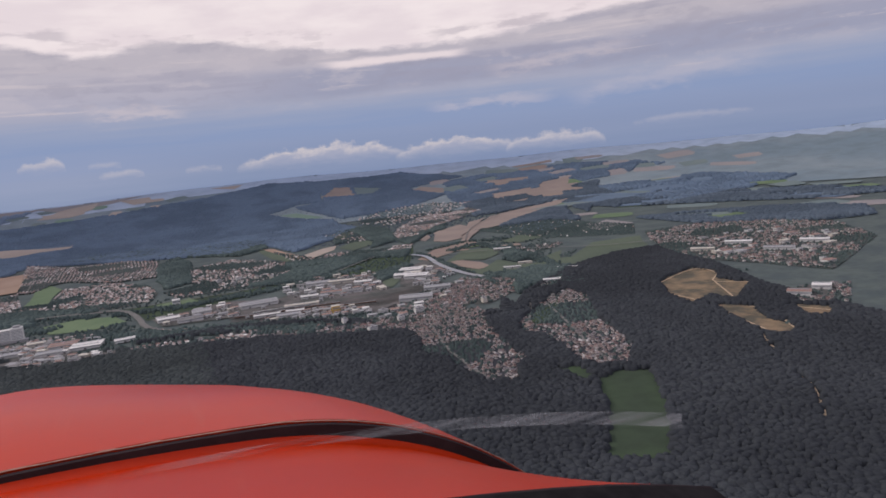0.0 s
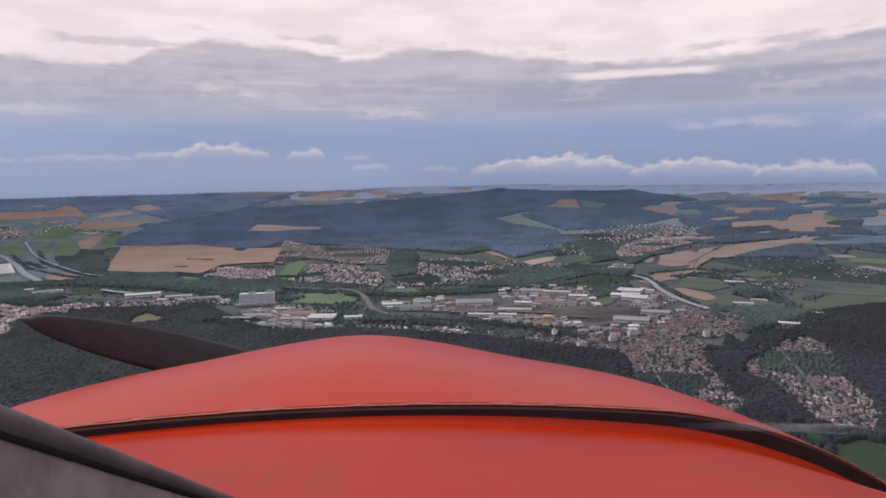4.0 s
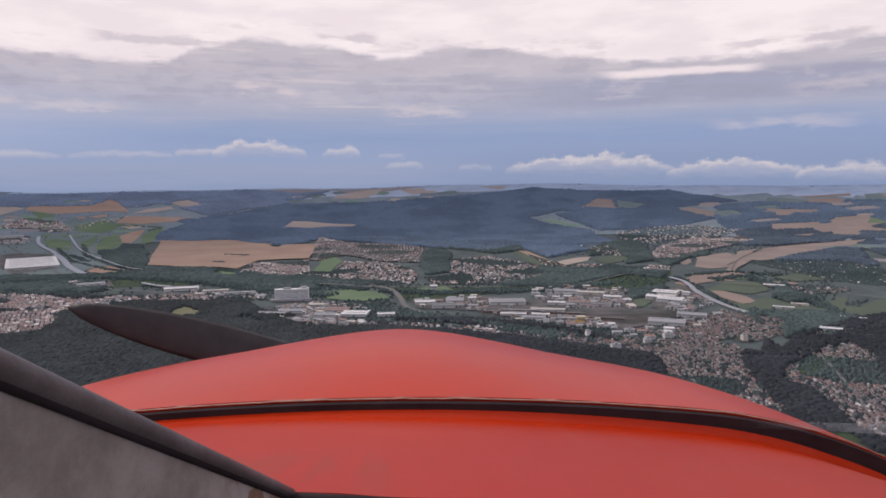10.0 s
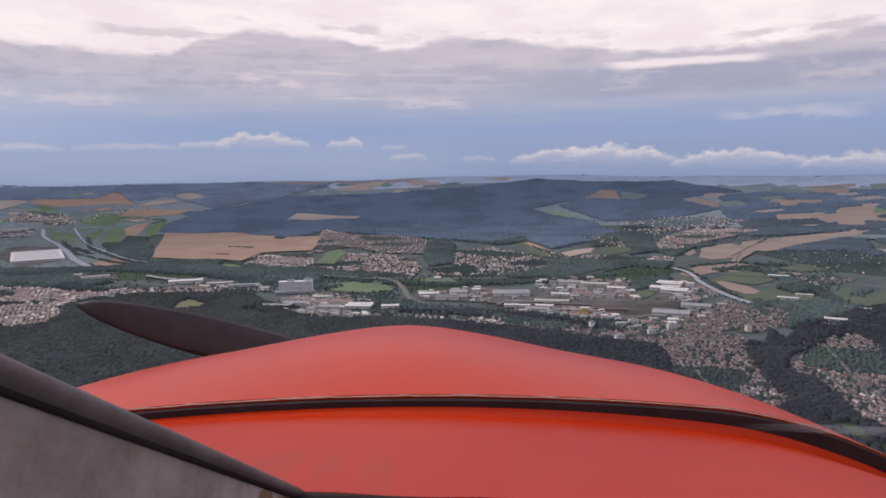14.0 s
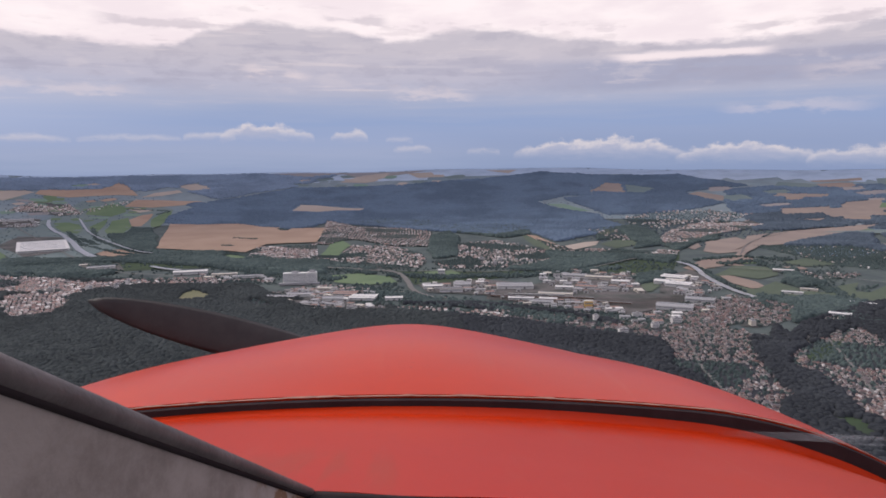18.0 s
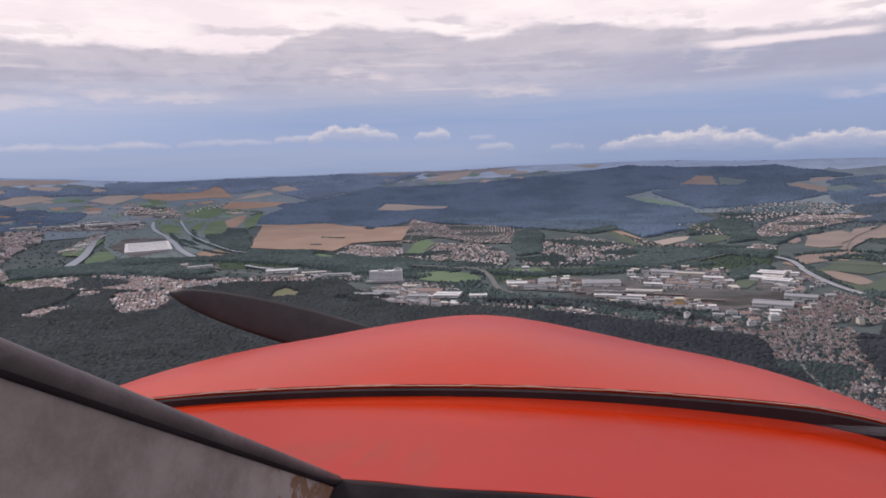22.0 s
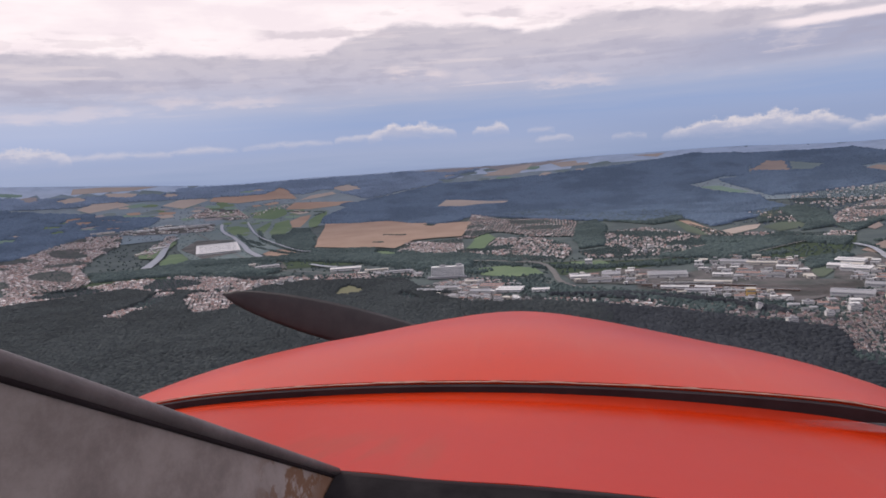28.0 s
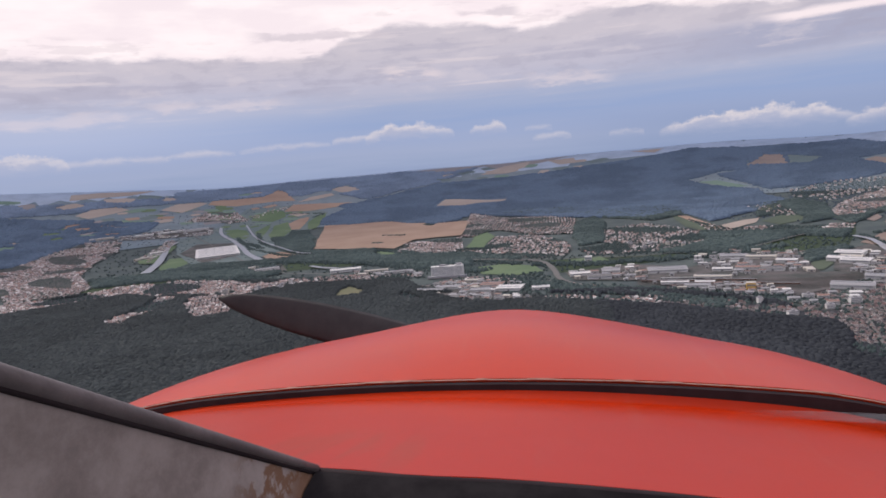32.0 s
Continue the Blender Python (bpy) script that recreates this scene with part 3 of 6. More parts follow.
patchwork([(-3313, 3242), (-3087, 3458), (-2471, 3926), (-2244, 4060), (-2467, 3598), (-3051, 3066)], 150, 63, (HAZED_CROP, HAZED_DULL, HAZE_GREEN, HAZED_STUBBLE), 0.6)
patchwork([(-2663, 2494), (-2617, 3036), (-2314, 3362), (-2054, 3705), (-1786, 3798), (-1653, 3387), (-1877, 3217), (-2256, 3048), (-2278, 2807)], 90, 66, (GRASS, HAZE_GREEN, HAZED_CROP, HAZED_STUBBLE, WHEAT), 0.6)
patchwork([(761, 2092), (899, 2016), (1043, 2041), (989, 1802), (853, 1687), (727, 1677)], 70, 67, (GRASS, PLOUGH, HAZED_CROP), 0.5)
patchwork([(-2696, 3152), (-2405, 3503), (-2171, 3918), (-1956, 4001), (-1846, 3778), (-2034, 3486), (-2279, 3196), (-2451, 3094)], 100, 69, (GRASS, HAZE_GREEN, HAZE_GREEN, HAZED_DULL, HAZED_STUBBLE), 0.7)
patchwork([(-2017, 3344), (-1749, 3582), (-1543, 3490), (-1421, 3153), (-1511, 2986), (-1693, 3014)], 80, 70, (GRASS, HAZE_GREEN, GRASS), 0.7)
patchwork([(-967, 4157), (-837, 4565), (63, 4641), (516, 4612), (133, 4403), (-505, 4251)], 120, 64, (HAZED_CROP, HAZED_DULL, HAZE_GREEN, HAZED_STUBBLE), 0.6)
patchwork([(1651, 3928), (2107, 3905), (2636, 3780), (1900, 2859), (1519, 2885), (1461, 3221)], 170, 65, (HAZED_CROP, HAZED_DULL, PLOUGH), 0.5)

# ---- the plan: fields ----
field([(-981, 2313), (-1142, 2777), (-1260, 3135), (-1107, 3145), (-955, 3181), (-807, 3044), (-713, 2997), (-660, 2862), (-657, 2950), (-509, 2970), (-473, 2626), (-458, 2444), (-555, 2428), (-628, 2396), (-633, 2309), (-642, 2189), (-718, 2236), (-843, 2260)], WHEAT, "broad field of ripe tan wheat beside the village", "wheat_field")
field([(-2170, 3638), (-2202, 3746), (-2063, 3817), (-1950, 3873), (-1923, 3959), (-1923, 4066), (-1836, 4004), (-1745, 3865), (-1682, 3779), (-1792, 3775), (-1897, 3711), (-1991, 3633)], WHEAT, "field of ripe tan wheat", "wheat_field")
field([(-1640, 3509), (-1659, 3681), (-1518, 3704), (-1311, 3723), (-1377, 3605), (-1499, 3517)], WHEAT, "field of ripe tan wheat", "wheat_field")
field([(-1392, 2609), (-1308, 2522), (-1158, 2364), (-1027, 2227), (-943, 2153), (-1015, 2124), (-1091, 2156), (-1203, 2286)], WHEAT, "field of ripe tan wheat", "wheat_field")
field([(-1397, 3051), (-1478, 3203), (-1469, 3320), (-1432, 3372), (-1386, 3195), (-1359, 3059)], WHEAT, "field of ripe tan wheat", "wheat_field")
field([(322, 2650), (356, 2615), (399, 2314), (406, 2214), (367, 2225)], WHEAT, "field of ripe tan wheat", "wheat_field")
field([(1099, 2419), (1358, 2666), (1593, 2790), (1784, 2812), (1514, 2588), (1301, 2447), (1062, 2262), (896, 2014), (875, 2031)], HAZED_TAN, "field of ripe tan wheat", "wheat_field")
field([(930, 2150), (1131, 2520), (1352, 2674), (1679, 2896), (1247, 2596), (1024, 2273)], HAZED_TAN, "field of ripe tan wheat", "wheat_field")
field([(-1891, 2859), (-1843, 2933), (-1823, 3137), (-1892, 3578), (-1644, 3685), (-1375, 3487), (-1285, 3000), (-979, 2299), (-1141, 2290), (-1117, 2129), (-1325, 2070), (-1601, 2407)], HAZED_DULL, "damp green river meadows", "river_meadow", -3)
field([(-1736, 1704), (-1503, 1911), (-1364, 2064), (-928, 2141), (-612, 2082), (-233, 1834), (-86, 1797), (-30, 1814), (242, 1785), (560, 1986), (735, 2104), (606, 1777), (489, 1737), (361, 1789), (101, 1670), (-71, 1608), (-114, 1797), (-344, 1872), (-561, 1917), (-956, 1836), (-1611, 1583)], MEADOW, "rough grass and scrub along the valley", "valley_grass", -3)
field([(-2917, 3425), (-2986, 3525), (-2871, 3661), (-2669, 3815), (-2638, 3837), (-2699, 3682), (-2827, 3543)], HAZED_STUBBLE, "pale stubble field on the rise", "stubble_field")
field([(-2690, 3182), (-2703, 3315), (-2618, 3427), (-2512, 3393), (-2554, 3258), (-2591, 3159)], HAZED_STUBBLE, "pale stubble field on the rise", "stubble_field")
field([(-2355, 3447), (-2349, 3604), (-2258, 3691), (-2193, 3674), (-2202, 3549), (-2209, 3426)], HAZED_STUBBLE, "pale stubble field on the rise", "stubble_field")
field([(-1654, 3742), (-1628, 3870), (-1531, 3972), (-1492, 3921), (-1566, 3811)], HAZED_STUBBLE, "pale stubble field on the rise", "stubble_field")
field([(-1571, 4067), (-1517, 4158), (-1406, 4109), (-1360, 4043), (-1466, 3988)], HAZED_STUBBLE, "pale stubble field on the rise", "stubble_field")
field([(-783, 3539), (-770, 3703), (-682, 3697), (-513, 3634), (-411, 3624), (-437, 3578), (-553, 3572), (-646, 3522)], HAZED_STUBBLE, "pale stubble field on the rise", "stubble_field")
field([(-1593, 3448), (-1564, 3486), (-1462, 3438), (-1505, 3384)], HAZED_STUBBLE, "pale stubble field on the rise", "stubble_field")
field([(414, 2301), (502, 2397), (558, 2426), (522, 2316), (418, 2190)], HAZED_STUBBLE, "pale stubble field on the rise", "stubble_field")
field([(920, 2377), (1083, 2509), (1073, 2358), (927, 2114), (849, 2086), (824, 2138)], HAZED_TAN, "brown harvested field", "brown_field")
field([(644, 1815), (748, 1953), (925, 2038), (884, 1916), (790, 1865), (659, 1769)], PLOUGH, "brown harvested field", "brown_field")
field([(696, 1711), (725, 1684), (747, 1609), (741, 1531), (699, 1519), (682, 1585)], PLOUGH, "brown harvested field", "brown_field")
field([(806, 2226), (879, 2339), (859, 2255), (808, 2177)], HAZED_TAN, "brown harvested field", "brown_field")
field([(143, 1323), (188, 1300), (194, 1285), (165, 1283), (141, 1296)], PLOUGH, "brown harvested field", "brown_field")
field([(54, 1375), (108, 1349), (137, 1314), (126, 1304), (87, 1336)], PLOUGH, "brown harvested field", "brown_field")
field([(521, 982), (543, 1000), (532, 974), (514, 961)], PLOUGH, "brown harvested field", "brown_field")
field([(-1724, 3281), (-1773, 3426), (-1708, 3548), (-1637, 3510), (-1572, 3381), (-1591, 3261)], GRASS, "bright green meadow", "meadow")
field([(-1460, 2925), (-1538, 3160), (-1503, 3254), (-1397, 3051), (-1321, 2794), (-1371, 2771)], GRASS, "bright green meadow", "meadow")
field([(-1309, 3041), (-1386, 3238), (-1393, 3352), (-1378, 3472), (-1314, 3253), (-1283, 3074)], GRASS, "bright green meadow", "meadow")
field([(-1709, 2988), (-1704, 3088), (-1630, 3052), (-1556, 2931), (-1516, 2809), (-1620, 2888)], GRASS, "bright green meadow", "meadow")
field([(-1568, 3012), (-1577, 3150), (-1577, 3207), (-1496, 2973), (-1444, 2812)], GRASS, "bright green meadow", "meadow")
field([(304, 2615), (324, 2632), (367, 2225), (343, 2201), (308, 2314)], PASTURE, "olive green pasture", "meadow")
field([(542, 2342), (626, 2456), (680, 2457), (675, 2320), (568, 2229)], PASTURE, "olive green pasture", "meadow")
field([(433, 1519), (472, 1591), (517, 1622), (503, 1558), (461, 1493)], PASTURE, "olive green pasture", "meadow")
field([(675, 1691), (797, 1850), (894, 1807), (839, 1688), (769, 1638), (728, 1692)], PASTURE, "olive green pasture", "meadow")
field([(673, 1565), (699, 1508), (792, 1604), (797, 1575), (803, 1504), (835, 1487), (798, 1442), (710, 1410), (661, 1439)], PASTURE, "olive green pasture", "meadow")
field([(954, 1897), (1060, 1973), (1108, 1910), (1078, 1850), (979, 1825)], PASTURE, "olive green pasture", "meadow")
field([(875, 1522), (977, 1583), (890, 1451), (835, 1441)], PASTURE, "olive green pasture", "meadow")
field([(539, 986), (581, 1035), (649, 1085), (596, 1006), (544, 968)], MEADOW, "dull green meadow below the wood", "meadow")
field([(388, 1527), (455, 1575), (450, 1475), (407, 1393), (373, 1391)], PASTURE, "olive green pasture", "meadow")
field([(-732, 2249), (-619, 2105), (-573, 2040), (-641, 2035)], GRASS, "bright green meadow", "meadow")
field([(-303, 1737), (-224, 1772), (-141, 1724), (-111, 1634), (-182, 1605), (-262, 1641)], GRASS, "bright green meadow", "meadow")
field([(-57, 1783), (25, 1814), (45, 1746), (-21, 1712)], GRASS, "bright green meadow", "meadow")
field([(-142, 1483), (-88, 1492), (-63, 1475), (-112, 1457)], GRASS, "bright green meadow", "meadow")
field([(-386, 2124), (-403, 2414), (-372, 2507), (-324, 2369), (-327, 2114)], GRASS, "bright green meadow", "meadow")
field([(462, 687), (505, 699), (535, 672), (482, 587), (435, 522), (394, 475), (342, 504), (380, 554), (414, 600)], MEADOW, "dull green meadow below the wood", "meadow")
field([(445, 752), (478, 749), (466, 695), (443, 687)], MEADOW, "dull green meadow below the wood", "meadow")
field([(569, 1028), (645, 1088), (657, 1086), (618, 1034), (561, 996)], MEADOW, "dull green meadow below the wood", "meadow")
field([(766, 1454), (882, 1482), (1074, 1426), (870, 1366)], PASTURE, "olive green pasture", "meadow")
field([(933, 1466), (1101, 1616), (1247, 1591), (1148, 1430), (1034, 1437)], PASTURE, "olive green pasture", "meadow")
field([(-1161, 4496), (-906, 4571), (-645, 4615), (-335, 4648), (-306, 4650), (-608, 4620), (-879, 4446)], HAZED_CROP, "pale half-ripe crop on the plain", "pale_crop_field")
field([(-702, 4607), (-494, 4634), (-193, 4656), (-99, 4659), (-298, 4559), (-551, 4490)], HAZED_CROP, "pale half-ripe crop on the plain", "pale_crop_field")
field([(1273, 1920), (1431, 2001), (1422, 1838), (1259, 1805)], HAZED_CROP, "pale half-ripe crop on the plain", "pale_crop_field")
field([(867, 1058), (922, 1097), (1008, 1118), (1016, 1068), (968, 1001), (975, 934), (861, 858), (856, 913), (796, 884), (812, 966)], SAND, "bare sandy quarry floor with tracks", "quarry")
field([(818, 867), (850, 818), (811, 743), (807, 693), (766, 667), (745, 696), (779, 779)], SAND, "bare sandy quarry floor with tracks", "quarry")
field([(895, 783), (930, 731), (875, 688), (859, 724)], SAND, "bare sandy quarry floor with tracks", "quarry")
field([(-1590, 2410), (-1698, 2712), (-1509, 2682), (-1257, 2282), (-1310, 2111)], YARD, "paved works yard and sidings", "paved_yard", 0.5)
field([(-1063, 1947), (-962, 1999), (-881, 1862), (-973, 1835)], YARD, "paved works yard and sidings", "paved_yard", 0.5)
field([(-396, 1505), (-345, 1571), (-261, 1553), (-151, 1493), (-146, 1458), (-191, 1402), (-219, 1398), (-294, 1439)], YARD, "paved works yard and sidings", "paved_yard", 0.5)
field([(-59, 1609), (101, 1670), (216, 1595), (349, 1729), (477, 1736), (451, 1463), (196, 1444), (93, 1473), (-36, 1508)], YARD, "paved works yard and sidings", "paved_yard", 0.5)
field([(93, 1467), (200, 1471), (521, 1473), (570, 1444), (356, 1274), (186, 1371)], YARD, "paved works yard and sidings", "paved_yard", 0.5)
field([(-350, 1436), (-294, 1436), (-205, 1396), (-120, 1368), (-105, 1330), (-185, 1322), (-290, 1372)], YARD, "paved works yard and sidings", "paved_yard", 0.5)
field([(-2231, 2786), (-2079, 3039), (-1848, 3128), (-1770, 2956), (-2045, 2847)], YARD, "paved works yard and sidings", "paved_yard", 0.5)
field([(942, 817), (1007, 857), (1058, 830), (958, 752), (921, 785)], YARD, "paved works yard and sidings", "paved_yard", 0.5)
field([(561, 1707), (658, 1782), (648, 1646), (499, 1454), (478, 1489)], YARD, "paved works yard and sidings", "paved_yard", 0.5)
for line in ([(870, 1057), (996, 1105), (1000, 1044), (942, 990), (977, 938)], [(818, 973), (816, 893), (783, 783), (762, 707)], [(942, 990), (866, 863)], [(883, 771), (904, 711)], [(739, 690), (697, 632), (643, 551), (626, 519), (571, 460)], [(842, 811), (848, 776), (794, 686)]):
    ribbon("track", line, 3.5, HAUL, "pale dirt track across the quarry", 1.3, "dirt track")

field([(1097, 2366), (1267, 2601), (1499, 2739), (1742, 2850), (1835, 2843), (1612, 2649), (1320, 2423), (1155, 2281), (1072, 2246)], HAZED_TAN, "field of ripe tan wheat", "wheat_field")
field([(1340, 3787), (1435, 3839), (1520, 3692), (1471, 3579)], HAZED_TAN, "pale stubble field on the rise", "stubble_field")
field([(1962, 3348), (2159, 3343), (1983, 3102), (1808, 3144)], HAZED_TAN, "pale stubble field on the rise", "stubble_field")
field([(858, 3990), (988, 4198), (1083, 4167), (1050, 3911)], HAZED_TAN, "pale stubble field on the rise", "stubble_field")
field([(-654, 4348), (-535, 4549), (-355, 4626), (-380, 4484), (-511, 4347)], HAZED_STUBBLE, "pale stubble field on the rise", "stubble_field")
field([(-239, 4602), (-70, 4607), (-49, 4480), (-159, 4466)], HAZED_STUBBLE, "pale stubble field on the rise", "stubble_field")
field([(-89, 4640), (6, 4641), (6, 4641), (-90, 4640)], HAZED_STUBBLE, "pale stubble field on the rise", "stubble_field")
field([(291, 4632), (497, 4614), (434, 4540)], HAZED_STUBBLE, "pale stubble field on the rise", "stubble_field")
field([(1566, 3052), (1717, 3035), (1651, 2964)], HAZED_TAN, "pale stubble field on the rise", "stubble_field")
field([(2067, 3891), (2336, 3824), (2312, 3767), (2097, 3836)], HAZED_TAN, "pale stubble field on the rise", "stubble_field")
field([(1795, 3671), (2034, 3543), (1935, 3473), (1728, 3597)], HAZED_TAN, "pale stubble field on the rise", "stubble_field")
field([(1634, 3314), (1872, 3286), (1761, 3144), (1577, 3160)], HAZED_TAN, "brown harvested field", "brown_field")
field([(1782, 3263), (2092, 3158), (1909, 3016), (1730, 3031)], HAZED_TAN, "brown harvested field", "brown_field")
field([(1050, 3911), (1095, 4147), (1250, 3990), (1137, 3878)], HAZED_DULL, "dull green meadow on the plain", "meadow")
field([(560, 3690), (650, 3690), (755, 3470), (690, 3470)], HAZE_GREEN, "bright green meadow", "meadow")
field([(1472, 2636), (2026, 2760), (2282, 2699), (2182, 2605), (1761, 2519)], HAZED_DULL, "dull green meadow on the plain", "meadow")

field([(-1615, 2190), (-1735, 2350), (-1880, 2740), (-1790, 2700), (-1640, 2380), (-1520, 2170)], GRASS, "bright green meadow", "meadow")
field([(-1480, 2120), (-1560, 2290), (-1490, 2300), (-1380, 2130), (-1330, 2010), (-1400, 1990)], GRASS, "bright green meadow", "meadow")
field([(-1270, 2250), (-1180, 2180), (-1090, 2070), (-1180, 2060), (-1290, 2100)], HAZED_DULL, "dull green river meadow", "meadow")
# ---- rivers ----
ribbon("river", [(-1803, 3114), (-1721, 2971), (-1566, 2785), (-1348, 2467), (-1220, 2270), (-1092, 2105)], 14, WATER, "calm grey river between wooded banks", 0.9, "river", 24)
ribbon("river", [(-1852, 2804), (-1823, 2694), (-1671, 2430), (-1516, 2157), (-1415, 1942)], 14, WATER, "calm grey river between wooded banks", 0.9, "river", 34)
ribbon("river", [(-824, 1903), (-768, 1858), (-715, 1833)], 14, WATER, "calm grey river between wooded banks", 0.9, "river", 16)
ribbon("river", [(660, 1904), (674, 1834), (660, 1718), (650, 1605), (650, 1502), (663, 1414)], 13, WATER, "calm grey river between wooded banks", 0.9, "river", 17)
ribbon("canal", [(-1695, 3175), (-1555, 2959), (-1363, 2669), (-1172, 2427), (-1030, 2254), (-946, 2191), (-798, 2144)], 9, WATER, "narrow canal beside the wheat field", 0.9, "canal")

# ---- roads ----
ribbon("road", [(-326, 1855), (-217, 1826), (-139, 1797), (-105, 1725), (-85, 1629), (-74, 1555), (-53, 1493), (-18, 1445)], 13, ASPHALT, "grey asphalt road through the valley", 1.0, "road")
ribbon("road", [(107, 1775), (217, 1800), (329, 1757), (554, 1967), (735, 2104)], 5, ASPHALT, "grey asphalt road through the valley", 1.0, "road")
ribbon("road", [(461, 1081), (520, 1073), (579, 1072), (693, 1152), (880, 1316)], 9, ASPHALT, "grey asphalt road through the valley", 1.0, "road")
ribbon("road", [(59, 1393), (251, 1301), (420, 1148), (541, 1115)], 8, ASPHALT, "grey asphalt road through the valley", 1.0, "road")
ribbon("road", [(-524, 1959), (-340, 1927), (-174, 1827), (-30, 1798), (107, 1783)], 5, ASPHALT, "grey asphalt road through the valley", 1.0, "road")
ribbon("road", [(-342, 1560), (-275, 1609), (-154, 1529), (-47, 1508)], 5, ASPHALT, "grey asphalt road through the valley", 1.0, "road")
ribbon("road", [(532, 983), (571, 1042), (607, 1107)], 4, ASPHALT, "grey asphalt road through the valley", 1.0, "road")
ribbon("road", [(895, 2034), (1029, 2285), (1171, 2470), (1329, 2611)], 4, ASPHALT, "grey asphalt road through the valley", 1.0, "road")
ribbon("road", [(-2070, 2879), (-1843, 2933), (-1008, 1931), (-720, 1747), (-427, 1671)], 5, ASPHALT, "grey asphalt road through the valley", 1.0, "road")
ribbon("road", [(424, 1193), (373, 971), (360, 864), (354, 762)], 5, ASPHALT, "grey asphalt road through the valley", 1.0, "road")
ribbon("road", [(630, 1093), (576, 923), (532, 801), (518, 736)], 5, ASPHALT, "grey asphalt road through the valley", 1.0, "road")
ribbon("road", [(1128, 1360), (1154, 1181), (1164, 912)], 7, ASPHALT, "grey asphalt road through the valley", 1.0, "road")
ribbon("road", [(-425, 2429), (-463, 2817), (-538, 3279)], 4, ASPHALT, "grey asphalt road through the valley", 1.0, "road")
ribbon("road", [(692, 1828), (874, 1730), (1069, 1533), (1302, 1423)], 5, ASPHALT, "grey asphalt road through the valley", 1.0, "road")
RAIL = plain_material("rail_ballast", (0.085, 0.070, 0.064))
ribbon("railway_track", [(93, 1476), (250, 1449), (397, 1413), (515, 1440), (591, 1422)], 2.6, RAIL, "brown ballasted railway track in the yard", 1.1, "railway")
ribbon("railway_track", [(93, 1468), (248, 1438), (394, 1401), (511, 1429), (586, 1412)], 2.6, RAIL, "brown ballasted railway track in the yard", 1.1, "railway")
ribbon("railway_track", [(93, 1460), (246, 1428), (390, 1389), (507, 1419), (582, 1403)], 2.6, RAIL, "brown ballasted railway track in the yard", 1.1, "railway")
ribbon("railway_track", [(93, 1453), (244, 1419), (387, 1378), (503, 1409), (577, 1393)], 2.6, RAIL, "brown ballasted railway track in the yard", 1.1, "railway")
ribbon("railway_track", [(93, 1446), (243, 1410), (384, 1367), (499, 1399), (573, 1384)], 2.6, RAIL, "brown ballasted railway track in the yard", 1.1, "railway")
ribbon("railway_track", [(93, 1440), (241, 1402), (381, 1356), (495, 1389), (569, 1375)], 2.6, RAIL, "brown ballasted railway track in the yard", 1.1, "railway")
ribbon("railway_track", [(93, 1433), (240, 1394), (378, 1346), (492, 1379), (565, 1366)], 2.6, RAIL, "brown ballasted railway track in the yard", 1.1, "railway")
ribbon("railway_track", [(93, 1427), (238, 1386), (375, 1336), (488, 1370), (561, 1357)], 2.6, RAIL, "brown ballasted railway track in the yard", 1.1, "railway")
ribbon("railway_track", [(93, 1421), (237, 1379), (372, 1326), (484, 1360), (557, 1349)], 2.6, RAIL, "brown ballasted railway track in the yard", 1.1, "railway")

WAGON = {k: plain_material(k + "_wagon_paint", c) for k, c in (("brown", (0.16, 0.085, 0.06)), ("grey", (0.30, 0.30, 0.31)), ("pale", (0.52, 0.50, 0.48)))}
IRON = plain_material("wagon_iron", (0.06, 0.055, 0.055))


def wagon(at, turn, paint):
    """A goods wagon: box body with a rounded roof on a frame with two bogies."""
    ob = new("goods_wagon")
    ob.matrix_world = pose(at[0], at[1], float(base_z(*at)) + 1.8, 0, 0, turn)
    boxes("body", [(-6.2, -1.45, 1.2, 6.2, 1.45, 3.3)], WAGON[paint], ob)
    bm = bmesh.new()
    arc = [(-1.5, 3.3), (-0.9, 3.75), (0.9, 3.75), (1.5, 3.3)]
    a = [bm.verts.new((sx * 6.3, yy, zz)) for sx in (-1, 1) for yy, zz in arc]
    for k in range(3):
        bm.faces.new((a[k], a[k + 4], a[k + 5], a[k + 1]))
    bm.faces.new(a[3::-1])
    bm.faces.new(a[4:])
    part("roof", bm, WAGON["pale" if paint == "grey" else "grey"], ob)
    boxes("frame", [(-6.6, -1.2, 0.9, 6.6, 1.2, 1.2)], IRON, ob)
    for k in (-4.2, 4.2):
        boxes("bogie", [(k - 1.4, -1.1, 0, k + 1.4, 1.1, 0.9)], IRON, ob)
    return tagged(ob, paint + " closed goods wagon standing on a siding", "goods wagon", "wagons in the yard")


TRACKS = [[(93, 1476 - 7 * k), (250 - 1.6 * k, 1449 - 9 * k), (397 - 3.1 * k, 1413 - 11 * k), (515 - 4 * k, 1440 - 10 * k)] for k in range(9)]
rng = random.Random(41)
